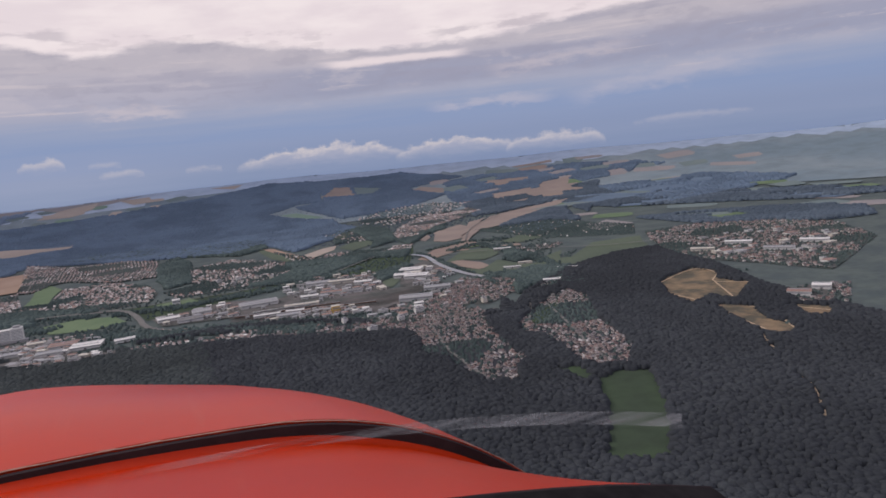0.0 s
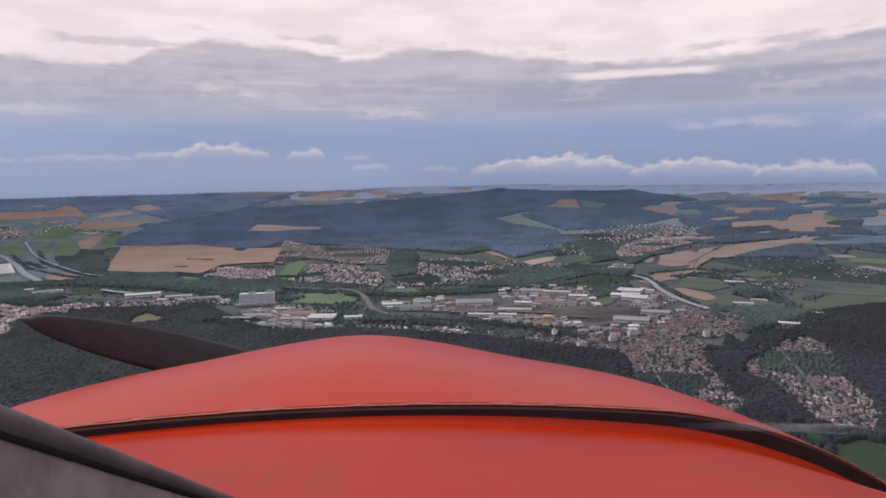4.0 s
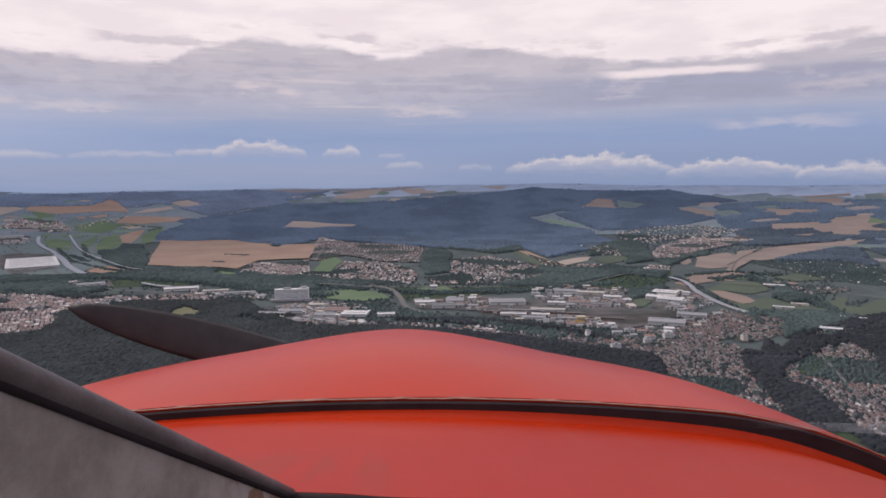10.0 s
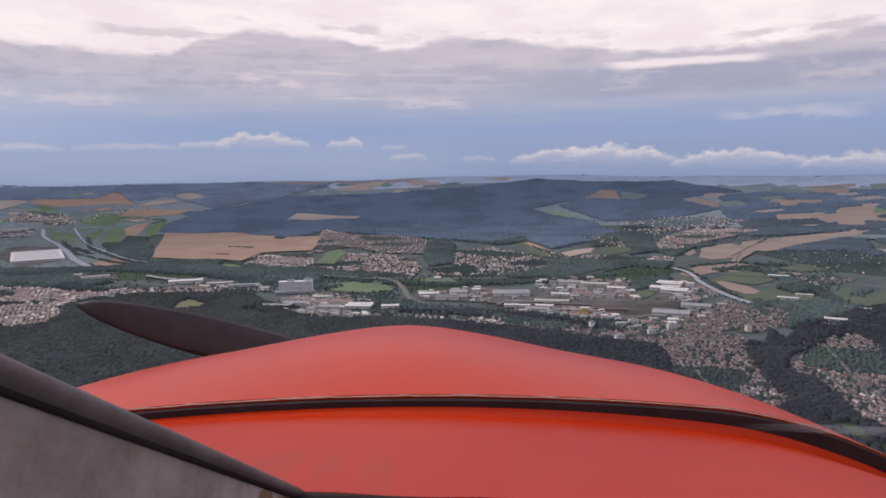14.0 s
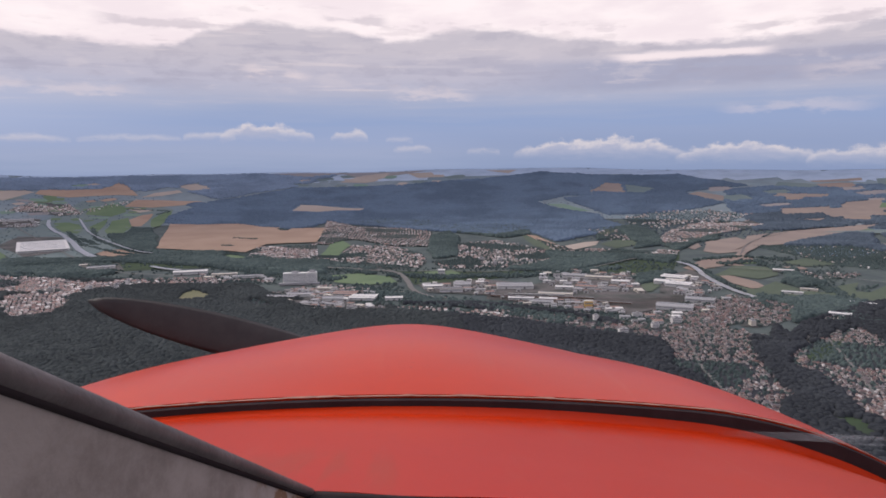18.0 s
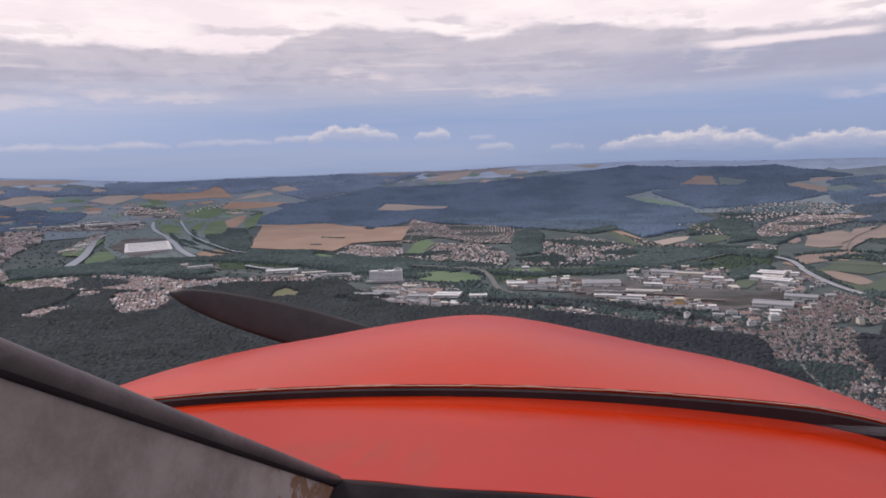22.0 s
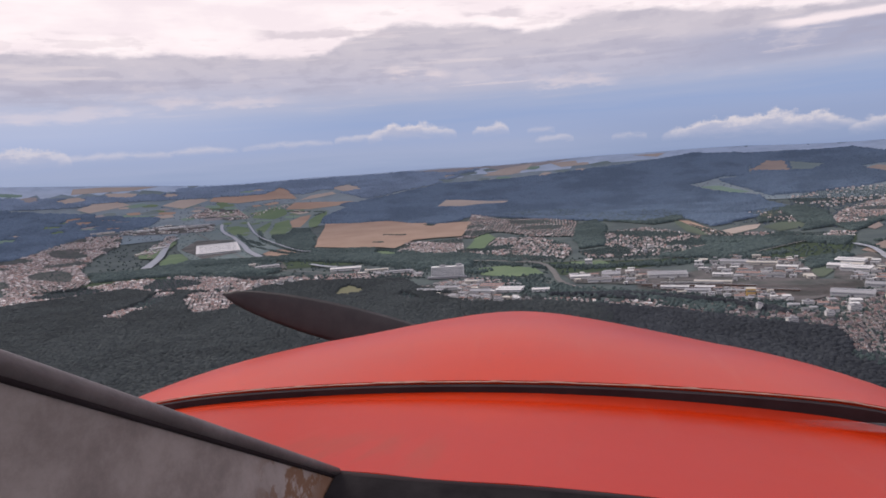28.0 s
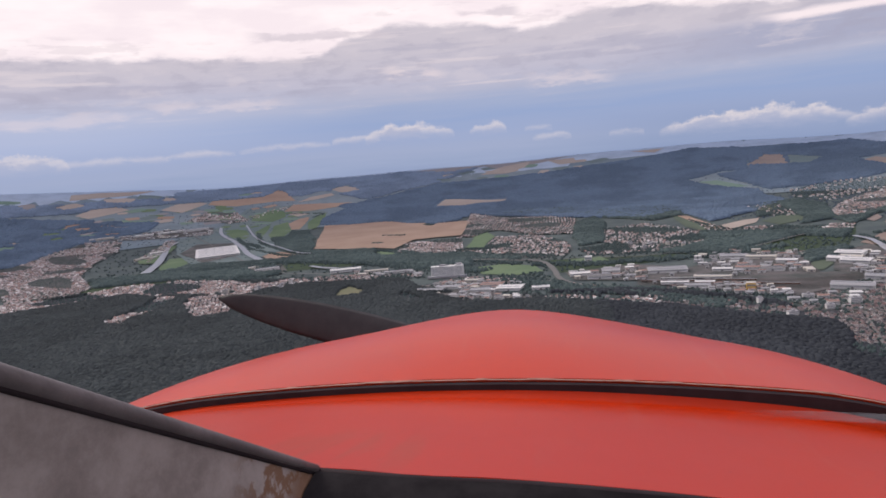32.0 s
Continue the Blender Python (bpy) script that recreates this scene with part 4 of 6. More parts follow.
for k, at0, count in ((0, 0.35, 9), (2, 0.9, 7), (3, 0.1, 8), (5, 1.2, 9), (6, 0.5, 6), (8, 0.8, 8)):
    line, paint = TRACKS[k], rng.choice(("brown", "grey", "pale"))
    legs = [math.dist(p, q) for p, q in zip(line[:-1], line[1:])]
    go = at0 * legs[0]
    for _ in range(count):
        d, i = go, 0
        while i < 2 and d > legs[i]:
            d, i = d - legs[i], i + 1
        p, q = line[i], line[i + 1]
        u = d / legs[i]
        wagon((p[0] + (q[0] - p[0]) * u, p[1] + (q[1] - p[1]) * u), math.degrees(math.atan2(q[1] - p[1], q[0] - p[0])), paint if rng.random() < 0.7 else rng.choice(("brown", "grey", "pale")))
        go += 13.6

# ---- settlements ----
settlement([(-605, 2060), (-647, 2322), (-449, 2399), (-395, 2124), (-281, 1947), (-398, 2057)], 0.34, 19.5, 9.2, 0.75, 3, 0.57, 1.15, True, 0.6)
settlement([(-449, 2399), (-515, 2925), (-557, 3278), (-506, 3216), (-371, 2988), (-176, 2936), (-44, 2767), (-47, 2313), (-174, 2341), (-332, 2539), (-372, 2507), (-403, 2384)], 1.54, 23.0, 10.3, 0.66, 4, 0.59, 2.2, True, 0.6)
settlement([(-392, 2113), (-325, 2102), (-316, 2355), (-171, 2313), (-74, 2162), (-50, 1970), (-61, 1862), (-147, 1844), (-281, 1947)], -0.69, 24.1, 10.3, 0.64, 5, 0.57, 2.35, True, 0.6)
settlement([(48, 2382), (200, 2455), (277, 2314), (331, 2189), (319, 1976), (238, 1866), (110, 1838), (-3, 1838), (-35, 1971), (42, 2021)], 0.02, 24.1, 10.3, 0.59, 6, 0.57, 2.8, True, 0.6)
settlement([(337, 2532), (426, 2190), (594, 2218), (603, 2139), (366, 2121)], 0.2, 34.5, 13.8, 0.49, 7, 0.57, 2.2, False, 0.6)
settlement([(450, 2226), (613, 2173), (750, 2144), (710, 2051), (512, 2081)], -0.24, 20.7, 10.3, 0.61, 8, 0.57, 1.9, True, 0.6)
settlement([(793, 2494), (951, 2804), (1160, 3064), (1246, 3004), (1395, 3079), (1392, 2922), (1256, 2791), (1039, 2597), (838, 2347), (752, 2318)], 0.3, 29.9, 12.6, 0.66, 9, 0.69, 1.6, True, 0.6)
settlement([(876, 3264), (1030, 3375), (1312, 3386), (1463, 3213), (1264, 3045), (1124, 3071), (882, 2832), (826, 2995)], 0.1, 55.2, 20.7, 0.49, 10, 0.78, 2.2, False, 0.6)
settlement([(585, 2793), (733, 2890), (686, 2428), (604, 2455)], 0.2, 46.0, 18.4, 0.41, 11, 0.64, 2.2, False, 0.6)
settlement([(300, 1248), (368, 1263), (495, 1382), (598, 1415), (642, 1397), (543, 1203), (466, 1167), (403, 1161), (335, 1164)], 0.32, 17.2, 7.5, 0.58, 12, 0.49, 1.84, True, 0.6)
settlement([(598, 1415), (677, 1385), (696, 1323), (627, 1216), (551, 1167), (525, 1182), (605, 1328)], -1.02, 17.2, 7.5, 0.58, 13, 0.49, 2.00, True, 0.6)
settlement([(342, 1174), (447, 1222), (522, 1140), (465, 977), (447, 879), (380, 890), (346, 898), (324, 951), (348, 1004), (354, 1090), (325, 1114)], -1.77, 13.8, 6.3, 0.56, 14, 0.42, 2.30, True, 0.6)
settlement([(346, 898), (447, 879), (444, 853), (440, 818), (418, 803), (383, 741), (352, 772), (341, 825)], -1.59, 12.6, 6.0, 0.56, 15, 0.40, 2.30, True, 0.6)
settlement([(522, 1002), (654, 1119), (721, 1156), (719, 1085), (644, 940), (556, 857), (500, 822), (513, 905), (493, 946)], -1.9, 12.6, 6.0, 0.57, 16, 0.42, 2.30, True, 0.6)
settlement([(500, 822), (556, 857), (644, 940), (615, 855), (577, 763), (529, 711), (493, 723), (492, 746), (484, 763)], -1.7, 11.5, 5.5, 0.58, 17, 0.40, 2.00, True, 0.6)
settlement([(-1612, 1503), (-1396, 1600), (-1340, 1722), (-1180, 1770), (-1014, 1731), (-867, 1674), (-777, 1712), (-733, 1683), (-738, 1624), (-814, 1576), (-830, 1508), (-929, 1522), (-1062, 1556), (-1096, 1532), (-1226, 1591), (-1304, 1512), (-1436, 1394)], 0.01, 23.0, 9.8, 0.78, 18, 0.66, 0.92, True, 0.6)
settlement([(-929, 1522), (-830, 1508), (-787, 1390), (-774, 1315), (-833, 1278), (-891, 1348), (-962, 1439), (-984, 1513)], 1.83, 17.2, 8.0, 0.8, 19, 0.61, 0.7, True, 1.6)
settlement([(-987, 1320), (-1015, 1318), (-1053, 1399), (-1096, 1532), (-1029, 1533), (-1005, 1437), (-988, 1357)], 1.79, 18.4, 9.2, 0.78, 20, 0.61, 1.0, True, 0.6)
settlement([(-1047, 1261), (-1059, 1340), (-1061, 1418), (-1034, 1458), (-1009, 1401), (-1006, 1326), (-987, 1246)], 1.53, 18.4, 9.2, 0.78, 21, 0.61, 1.0, True, 0.6)
settlement([(-2278, 2208), (-2302, 2608), (-2291, 2766), (-2136, 2795), (-2042, 2650), (-1877, 2293), (-1701, 1988), (-1440, 1720), (-1425, 1628), (-1563, 1537)], 1.96, 25.3, 10.9, 0.78, 22, 0.74, 0.92, True, 0.6)
settlement([(-1720, 2332), (-1920, 2819), (-1875, 2837), (-1751, 2575), (-1592, 2214)], 1.98, 23.0, 11.5, 0.66, 23, 0.78, 1.3, True, 0.6)
settlement([(-2074, 3218), (-2072, 3483), (-1898, 3473), (-1740, 3276), (-1808, 3213), (-1956, 3249)], 0.6, 29.9, 12.6, 0.74, 24, 0.83, 1.15, True, 0.6)
settlement([(-1801, 3201), (-1737, 3539), (-1644, 3685), (-1651, 3565), (-1725, 3339)], 0.3, 50.6, 17.2, 0.49, 25, 0.83, 1.15, False, 0.6)
settlement([(-424, 1427), (-417, 1461), (-358, 1397), (-346, 1361), (-392, 1379)], -0.67, 17.2, 9.2, 0.74, 26, 0.55, 1.15, False, 0.6)
settlement([(-315, 1363), (-260, 1355), (-194, 1342), (-248, 1331)], -0.12, 16.1, 9.2, 0.74, 27, 0.55, 1.15, False, 0.6)
settlement([(-848, 1637), (-713, 1731), (-427, 1671), (-398, 1626), (-580, 1621)], -0.07, 20.7, 10.3, 0.57, 28, 0.57, 1.6, False, 0.6)
settlement([(-643, 1784), (-508, 1747), (-416, 1708), (-421, 1651), (-607, 1691)], 0.0, 23.0, 12.6, 0.49, 29, 0.64, 1.3, False, 0.6)
settlement([(-396, 1505), (-345, 1571), (-274, 1604), (-183, 1558), (-150, 1504), (-191, 1486), (-259, 1544), (-333, 1530)], 0.07, 18.4, 10.3, 0.66, 30, 0.55, 1.3, False, 0.6)
settlement([(-110, 1447), (-29, 1465), (58, 1391), (2, 1396)], 0.1, 23.0, 12.6, 0.49, 31, 0.55, 1.75, False, 0.6)
settlement([(94, 1390), (187, 1379), (288, 1307), (356, 1274), (329, 1226), (260, 1282), (181, 1335)], 0.1, 23.0, 11.5, 0.51, 32, 0.57, 2.05, False, 0.6)
settlement([(339, 1251), (443, 1303), (538, 1370), (625, 1450), (645, 1380), (491, 1169), (414, 1173), (358, 1187)], 0.41, 17.2, 8.0, 0.53, 33, 0.52, 2.30, False, 0.6)
settlement([(1308, 1644), (1482, 1619), (1635, 1471), (1668, 1302), (1521, 1078), (1156, 905), (1130, 1032), (1102, 1158), (1118, 1347)], -1.54, 25.3, 10.3, 0.59, 34, 0.55, 1.9, True, 0.6)
settlement([(954, 832), (1007, 857), (1082, 817), (961, 726), (907, 774)], 0.0, 18.4, 10.3, 0.41, 35, 0.55, 1.6, False, 0.6)
settlement([(1030, 2266), (1348, 2229), (1395, 1804), (1261, 1632), (1078, 1827)], 0.1, 69.0, 25.3, 0.33, 36, 0.46, 2.2, False, 0.6)
settlement([(662, 1197), (743, 1264), (785, 1270), (721, 1201)], 0.2, 18.4, 10.3, 0.57, 37, 0.51, 1.6, False, 0.6)
settlement([(902, 1732), (991, 1714), (1061, 1710), (1017, 1644), (915, 1625)], 0.1, 23.0, 12.6, 0.49, 38, 0.55, 1.6, False, 0.6)
settlement([(60, 1318), (186, 1302), (245, 1280), (345, 1154), (405, 1120), (330, 1100), (230, 1165), (140, 1232), (60, 1262)], -0.35, 17.0, 8.5, 0.55, 39, 0.52, 1.9, True, 0.6)
settlement([(-112, 1368), (-20, 1345), (60, 1316), (60, 1266), (-20, 1296), (-90, 1325)], -0.2, 20.0, 10.5, 0.42, 40, 0.52, 2.2, True, 0.6)

# ---- large buildings ----
def large_hall(at, length, depth, tall, turn, roof, bays):
    hall(at, length, depth, tall, turn, roof, "", bays)
    PLACED.append((*at, length))


hospital((-347, 1631), 4)
large_hall((-1399, 2364), 155, 298, 10, 31, "white", 8)
large_hall((-672, 1791), 85, 31, 8, 15, "white", 1)
large_hall((-962, 1894), 72, 27, 6, 27, "grey", 1)
large_hall((165, 1558), 83, 44, 8, -1, "grey", 2)
large_hall((44, 1579), 40, 37, 8, 1, "grey", 1)
large_hall((-25, 1563), 45, 27, 7, 4, "white", 1)
large_hall((18, 1521), 52, 31, 7, -1, "dark", 1)
large_hall((244, 1462), 73, 17, 6, -13, "cream", 1)
large_hall((164, 1418), 54, 15, 6, -10, "white", 1)
large_hall((202, 1382), 48, 20, 6, -11, "grey", 1)
large_hall((220, 1409), 37, 17, 6, -12, "white", 1)
large_hall((290, 1339), 16, 15, 14, -8, "yellow", 1)
large_hall((567, 1652), 57, 44, 8, -31, "white", 2)
large_hall((524, 1593), 43, 34, 8, -30, "white", 1)
large_hall((547, 1559), 56, 41, 8, -31, "white", 2)
large_hall((552, 1600), 43, 31, 8, -31, "cream", 1)
large_hall((457, 1321), 69, 37, 8, -23, "grey", 1)
large_hall((530, 1383), 58, 27, 8, -25, "grey", 1)
large_hall((-5, 1747), 18, 17, 13, 0, "white", 1)
large_hall((330, 1693), 59, 31, 7, -15, "grey", 1)
large_hall((384, 1662), 64, 24, 7, -19, "cream", 1)
large_hall((328, 1539), 48, 24, 7, -18, "red", 1)
large_hall((422, 1601), 42, 24, 7, -21, "white", 1)
large_hall((372, 1513), 45, 20, 7, -20, "dark", 1)
large_hall((277, 1539), 40, 20, 6, -14, "white", 1)
large_hall((-317, 1482), 59, 24, 6, -2, "grey", 1)
large_hall((-217, 1490), 51, 37, 6, -6, "red", 2)
large_hall((-172, 1446), 55, 44, 6, -7, "white", 2)
large_hall((-271, 1542), 32, 20, 7, 0, "cream", 1)
large_hall((-235, 1434), 45, 24, 6, -5, "grey", 1)
large_hall((-352, 1456), 64, 20, 6, -6, "grey", 1)
large_hall((-500, 1724), 77, 17, 6, 12, "grey", 1)
large_hall((-571, 1757), 63, 17, 6, 14, "cream", 1)
large_hall((-2005, 2984), 110, 34, 8, 34, "white", 1)
large_hall((-1907, 3052), 123, 41, 8, 32, "grey", 1)
large_hall((-2094, 2911), 80, 27, 8, 36, "white", 1)
large_hall((-2257, 2817), 105, 24, 8, 39, "cream", 1)
large_hall((-1042, 1927), 45, 20, 6, 28, "cream", 1)
large_hall((-1732, 2473), 67, 24, 8, 55, "white", 1)
large_hall((-1684, 2307), 58, 20, 8, 56, "cream", 1)
large_hall((1015, 819), 29, 24, 8, -55, "white", 1)
large_hall((956, 814), 36, 24, 8, -54, "red", 1)
large_hall((880, 1742), 50, 17, 6, -27, "white", 1)
large_hall((1284, 1263), 61, 24, 7, -51, "white", 1)
large_hall((1269, 1130), 64, 24, 7, -54, "grey", 1)
large_hall((1167, 1259), 53, 20, 7, -49, "cream", 1)
large_hall((1391, 1138), 61, 27, 7, -57, "white", 1)
large_hall((741, 1247), 37, 17, 6, -31, "white", 1)
large_hall((759, 1458), 42, 12, 5, -28, "white", 1)
large_hall((812, 1490), 35, 12, 5, -29, "cream", 1)
large_hall((839, 1342), 54, 14, 5, -35, "white", 1)
large_hall((-106, 1432), 37, 20, 6, 4, "white", 1)
works([(234, 1725), (361, 1789), (489, 1737), (445, 1473), (288, 1478), (228, 1595)], 60, 72, -10, 7, 20)
works([(-58, 1599), (100, 1658), (206, 1515), (93, 1473), (-36, 1508)], 26, 71, 3, 8, 22)
works([(123, 1436), (327, 1374), (356, 1274), (268, 1306), (149, 1383)], 40, 76, -4, 7, 18)
works([(-357, 1526), (-266, 1572), (-153, 1500), (-156, 1450), (-213, 1411), (-304, 1449)], 34, 73, -20, 7, 18)
works([(-340, 1432), (-294, 1430), (-205, 1392), (-125, 1364), (-112, 1334), (-185, 1328), (-288, 1376)], 22, 82, -22, 7, 18)
works([(-637, 1768), (-423, 1707), (-425, 1664), (-613, 1706)], 6, 75, -8, 12, 26)
works([(-2283, 2756), (-2079, 3039), (-1853, 3127), (-1770, 2956), (-2045, 2847)], 34, 78, 4, 12, 28)
works([(-1720, 2332), (-1920, 2819), (-1875, 2837), (-1751, 2575), (-1592, 2214)], 34, 79, 40, 9, 20)
works([(611, 1686), (636, 1640), (637, 1522), (542, 1415), (499, 1454)], 30, 77, -25, 7, 18)
works([(1224, 1454), (1479, 1417), (1545, 1206), (1207, 945), (1166, 1064), (1126, 1182)], 30, 81, -4, 10, 28)
works([(302, 1251), (381, 1270), (593, 1404), (545, 1313), (343, 1170)], 12, 74, -5, 9, 20)
rng = random.Random(90)
for centre, count, spread in (((362, 1195), 6, 60), ((454, 1251), 4, 60), ((-847, 1596), 6, 50), ((190, 1955), 5, 60)):
    for k in range(count):
        a = (centre[0] + rng.uniform(-1.6, 1.6) * spread, centre[1] + rng.uniform(-1.3, 1.3) * spread)
        if any(math.hypot(a[0] - p[0], a[1] - p[1]) < 22 for p in PLACED):
            continue
        apartment_block(a, rng.uniform(11, 19), rng.choice((7.5, 9, 9)), rng.choice((0, 12, 90)) + rng.uniform(-5, 5), rng.choice(("cream", "white", "grey")))
        PLACED.append((*a, 34))
blocked = np.array(PLACED)
HOUSES[:] = [h for h in HOUSES if np.min(np.hypot(blocked[:, 0] - h[0], blocked[:, 1] - h[1]) - blocked[:, 2] * 0.5) > 7]

build_houses()

# ---- woods of the plan ----
field([(-576, 1431), (-593, 1515), (-580, 1567), (-525, 1501), (-513, 1452)], CLEARING, "yellow-green clearing in the wood", "clearing", 0.7)
field([(595, 2699), (670, 2891), (698, 2753), (616, 2579)], CLEARING, "yellow-green clearing in the wood", "clearing", 0.7)
# Near left slope uses the leaf colour lightened for windscreen glare.
forest([(-1584, 1331), (-1565, 1462), (-1410, 1614), (-1180, 1770), (-884, 1704), (-737, 1691), (-517, 1685), (-390, 1506), (-288, 1424), (-203, 1386), (-107, 1367), (24, 1340), (24, 640), (-330, 430), (-700, 420), (-1150, 700)], 6.4, GLARE_LEAVES, "dense dark broadleaf forest on the near slope", 21, (), True)
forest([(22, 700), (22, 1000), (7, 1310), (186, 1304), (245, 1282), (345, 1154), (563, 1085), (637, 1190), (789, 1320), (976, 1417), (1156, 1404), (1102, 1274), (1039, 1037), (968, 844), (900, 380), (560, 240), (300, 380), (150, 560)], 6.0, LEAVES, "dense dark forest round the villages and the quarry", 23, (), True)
forest([(-962, 2271), (-866, 2219), (-770, 2221), (-705, 2198), (-682, 2078), (-598, 2038), (-355, 2005), (-174, 1827), (-326, 1855), (-561, 1917), (-806, 2028), (-929, 2166)], 9, VALLEY_LEAVES, "belt of trees below the wheat field", 32, (), True)
forest([(-41, 2620), (21, 2766), (58, 2456), (43, 2073), (-28, 2020), (-53, 2210)], 8, VALLEY_LEAVES, "small dark wood among the houses", 34, (), True)
forest([(-301, 2313), (-229, 2341), (-145, 2210), (-207, 2126), (-271, 2161)], 8, VALLEY_LEAVES, "wooded slope above the village street", 35, (), True)
forest([(-1365, 2771), (-1310, 2773), (-1380, 3027), (-1291, 3000), (-987, 2327), (-962, 2217), (-1059, 2295), (-1203, 2475)], 9, VALLEY_LEAVES, "small wood between canal and wheat", 36, (), True)
forest([(420, 1572), (479, 1702), (593, 1769), (594, 1727), (526, 1626), (492, 1591), (446, 1548), (412, 1466)], 8, VALLEY_LEAVES, "small wood beside the works", 33, (), True)
forest([(262, 2055), (385, 1978), (582, 2065), (692, 2019), (641, 1906), (560, 1986), (319, 1772), (177, 1815)], 8, VALLEY_LEAVES, "belt of riverside trees", 37, (), True)
forest([(1181, 2352), (1292, 2431), (1494, 2554), (1675, 2647), (1402, 2131), (1249, 1996), (1138, 1983), (1073, 2053)], 11, MID_HAZE_LEAVES, "dark wood on the flat land by the river", 28, (), True)
forest([(878, 1766), (932, 1788), (871, 1628), (910, 1580), (815, 1527), (807, 1594)], 8, VALLEY_LEAVES, "wood beside the river meadows", 29, (), True)
forest([(700, 1390), (804, 1435), (883, 1441), (887, 1391), (779, 1282), (690, 1240), (631, 1192), (679, 1304)], 8, VALLEY_LEAVES, "wooded flat beyond the town", 38, (), True)
forest([(593, 1183), (573, 1062), (678, 1130), (685, 1115), (570, 1036), (532, 983), (497, 956), (479, 971), (521, 1059)], 7, LEAVES, "trees between the town and the hill village", 39, (), True)
forest([(391, 1154), (316, 1177), (241, 1250), (194, 1272), (184, 1219), (290, 1132), (342, 1068)], 7, LEAVES, "dark wood below the works town", 40, (), True)
forest([(-94, 1391), (58, 1387), (180, 1331), (259, 1277), (326, 1204), (317, 1193), (177, 1306), (4, 1376)], 7, LEAVES, "dark trees along the edge of the works", 41, (), True)
forest([(-1563, 1871), (-1392, 1912), (-1356, 2052), (-1208, 2147), (-1072, 2083), (-928, 2141), (-508, 1960), (-329, 1873), (-310, 1774), (-470, 1823), (-697, 1928), (-861, 1994), (-1054, 2014), (-1208, 1953), (-1290, 1782), (-1430, 1727)], 10, VALLEY_LEAVES, "trees along the river banks", 42, (), True)
forest([(-1063, 1979), (-882, 1824), (-910, 1751), (-1109, 1801), (-1375, 1763), (-1361, 1872), (-1182, 1912)], 10, VALLEY_LEAVES, "trees between the town and the river", 43, (), True)
forest([(1712, 2862), (1992, 2680), (2269, 2315), (2441, 1900), (2402, 1603), (2134, 1662), (1892, 2066), (1701, 2289)], 13, MID_HAZE_LEAVES, "dark strip of wood on the plain", 44, (), True)
forest([(1498, 1936), (1696, 1851), (1879, 1688), (2020, 1516), (1833, 1298), (1702, 1328), (1499, 1638)], 10, MID_HAZE_LEAVES, "wooded belt behind the eastern town", 45, (), True)
forest([(-47, 2911), (74, 2726), (227, 2549), (336, 2649), (347, 3009), (177, 3062), (-62, 3023)], 10, VALLEY_LEAVES, "wooded slope above the eastern village", 46, (), True)
forest([(-419, 3160), (-59, 2933), (-41, 3221), (-338, 3345)], 10, VALLEY_LEAVES, "edge of the ridge forest above the village", 47, (), True)
forest([(325, 2165), (444, 2122), (582, 2065), (699, 2037), (664, 1975), (492, 2001), (321, 2035)], 8, VALLEY_LEAVES, "trees behind the riverside houses", 48, (), True)
forest([(683, 2999), (823, 2910), (851, 2703), (748, 2305), (626, 2219), (690, 2373), (684, 2486), (633, 2485), (559, 2455)], 9, VALLEY_LEAVES, "wooded hillside between the hamlets", 49, (), True)
forest([(748, 2305), (833, 2335), (933, 2447), (1081, 2624), (981, 2426), (880, 2349), (798, 2222), (741, 2158)], 9, VALLEY_LEAVES, "trees below the far village", 50, (), True)
# Ridge forests use the leaf colours tinted with haze.
forest([(-1481, 3713), (-1282, 3673), (-898, 4152), (-565, 4219), (60, 4372), (657, 4533), (964, 4404), (837, 3888), (697, 3908), (520, 3770), (560, 3620), (767, 3360), (770, 2944), (579, 2622), (414, 2414), (341, 2806), (211, 2624), (39, 2762), (-201, 2942), (-360, 3066), (-565, 3303), (-578, 3015), (-685, 2941), (-1262, 3155), (-1326, 3185), (-1331, 3332), (-1295, 3560)], 12, FAR_LEAVES, "broad haze-blue forest covering the ridge", 25, [[(-805, 3521), (-789, 3722), (-554, 3688), (-417, 3686), (-401, 3547), (-650, 3497)]])
forest([(-2498, 3840), (-2278, 4042), (-1864, 4250), (-1122, 4504), (-690, 4590), (-904, 4184), (-1262, 3798), (-1471, 3940), (-1357, 4037), (-1496, 4197), (-1567, 4020), (-1781, 4052), (-1937, 4024), (-2166, 3830), (-2361, 3648)], 15, MIST_LEAVES, "distant haze-blue forest on the far ridge", 26)
forest([(964, 4404), (1473, 4312), (1732, 3904), (1350, 3858), (1449, 3526), (1157, 3379), (820, 3352), (683, 3829), (853, 3877)], 13, FAR_LEAVES, "distant haze-blue forest on the far ridge", 27)
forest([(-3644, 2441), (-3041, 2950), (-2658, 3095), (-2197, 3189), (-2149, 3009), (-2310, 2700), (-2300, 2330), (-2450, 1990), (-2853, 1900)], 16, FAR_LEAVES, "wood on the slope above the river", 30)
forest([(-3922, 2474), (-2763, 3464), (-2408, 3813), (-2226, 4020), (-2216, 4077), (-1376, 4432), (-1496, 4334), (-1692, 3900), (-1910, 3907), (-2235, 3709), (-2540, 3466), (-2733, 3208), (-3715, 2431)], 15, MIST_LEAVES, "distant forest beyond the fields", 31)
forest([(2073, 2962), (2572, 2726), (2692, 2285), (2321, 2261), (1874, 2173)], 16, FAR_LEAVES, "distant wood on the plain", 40)
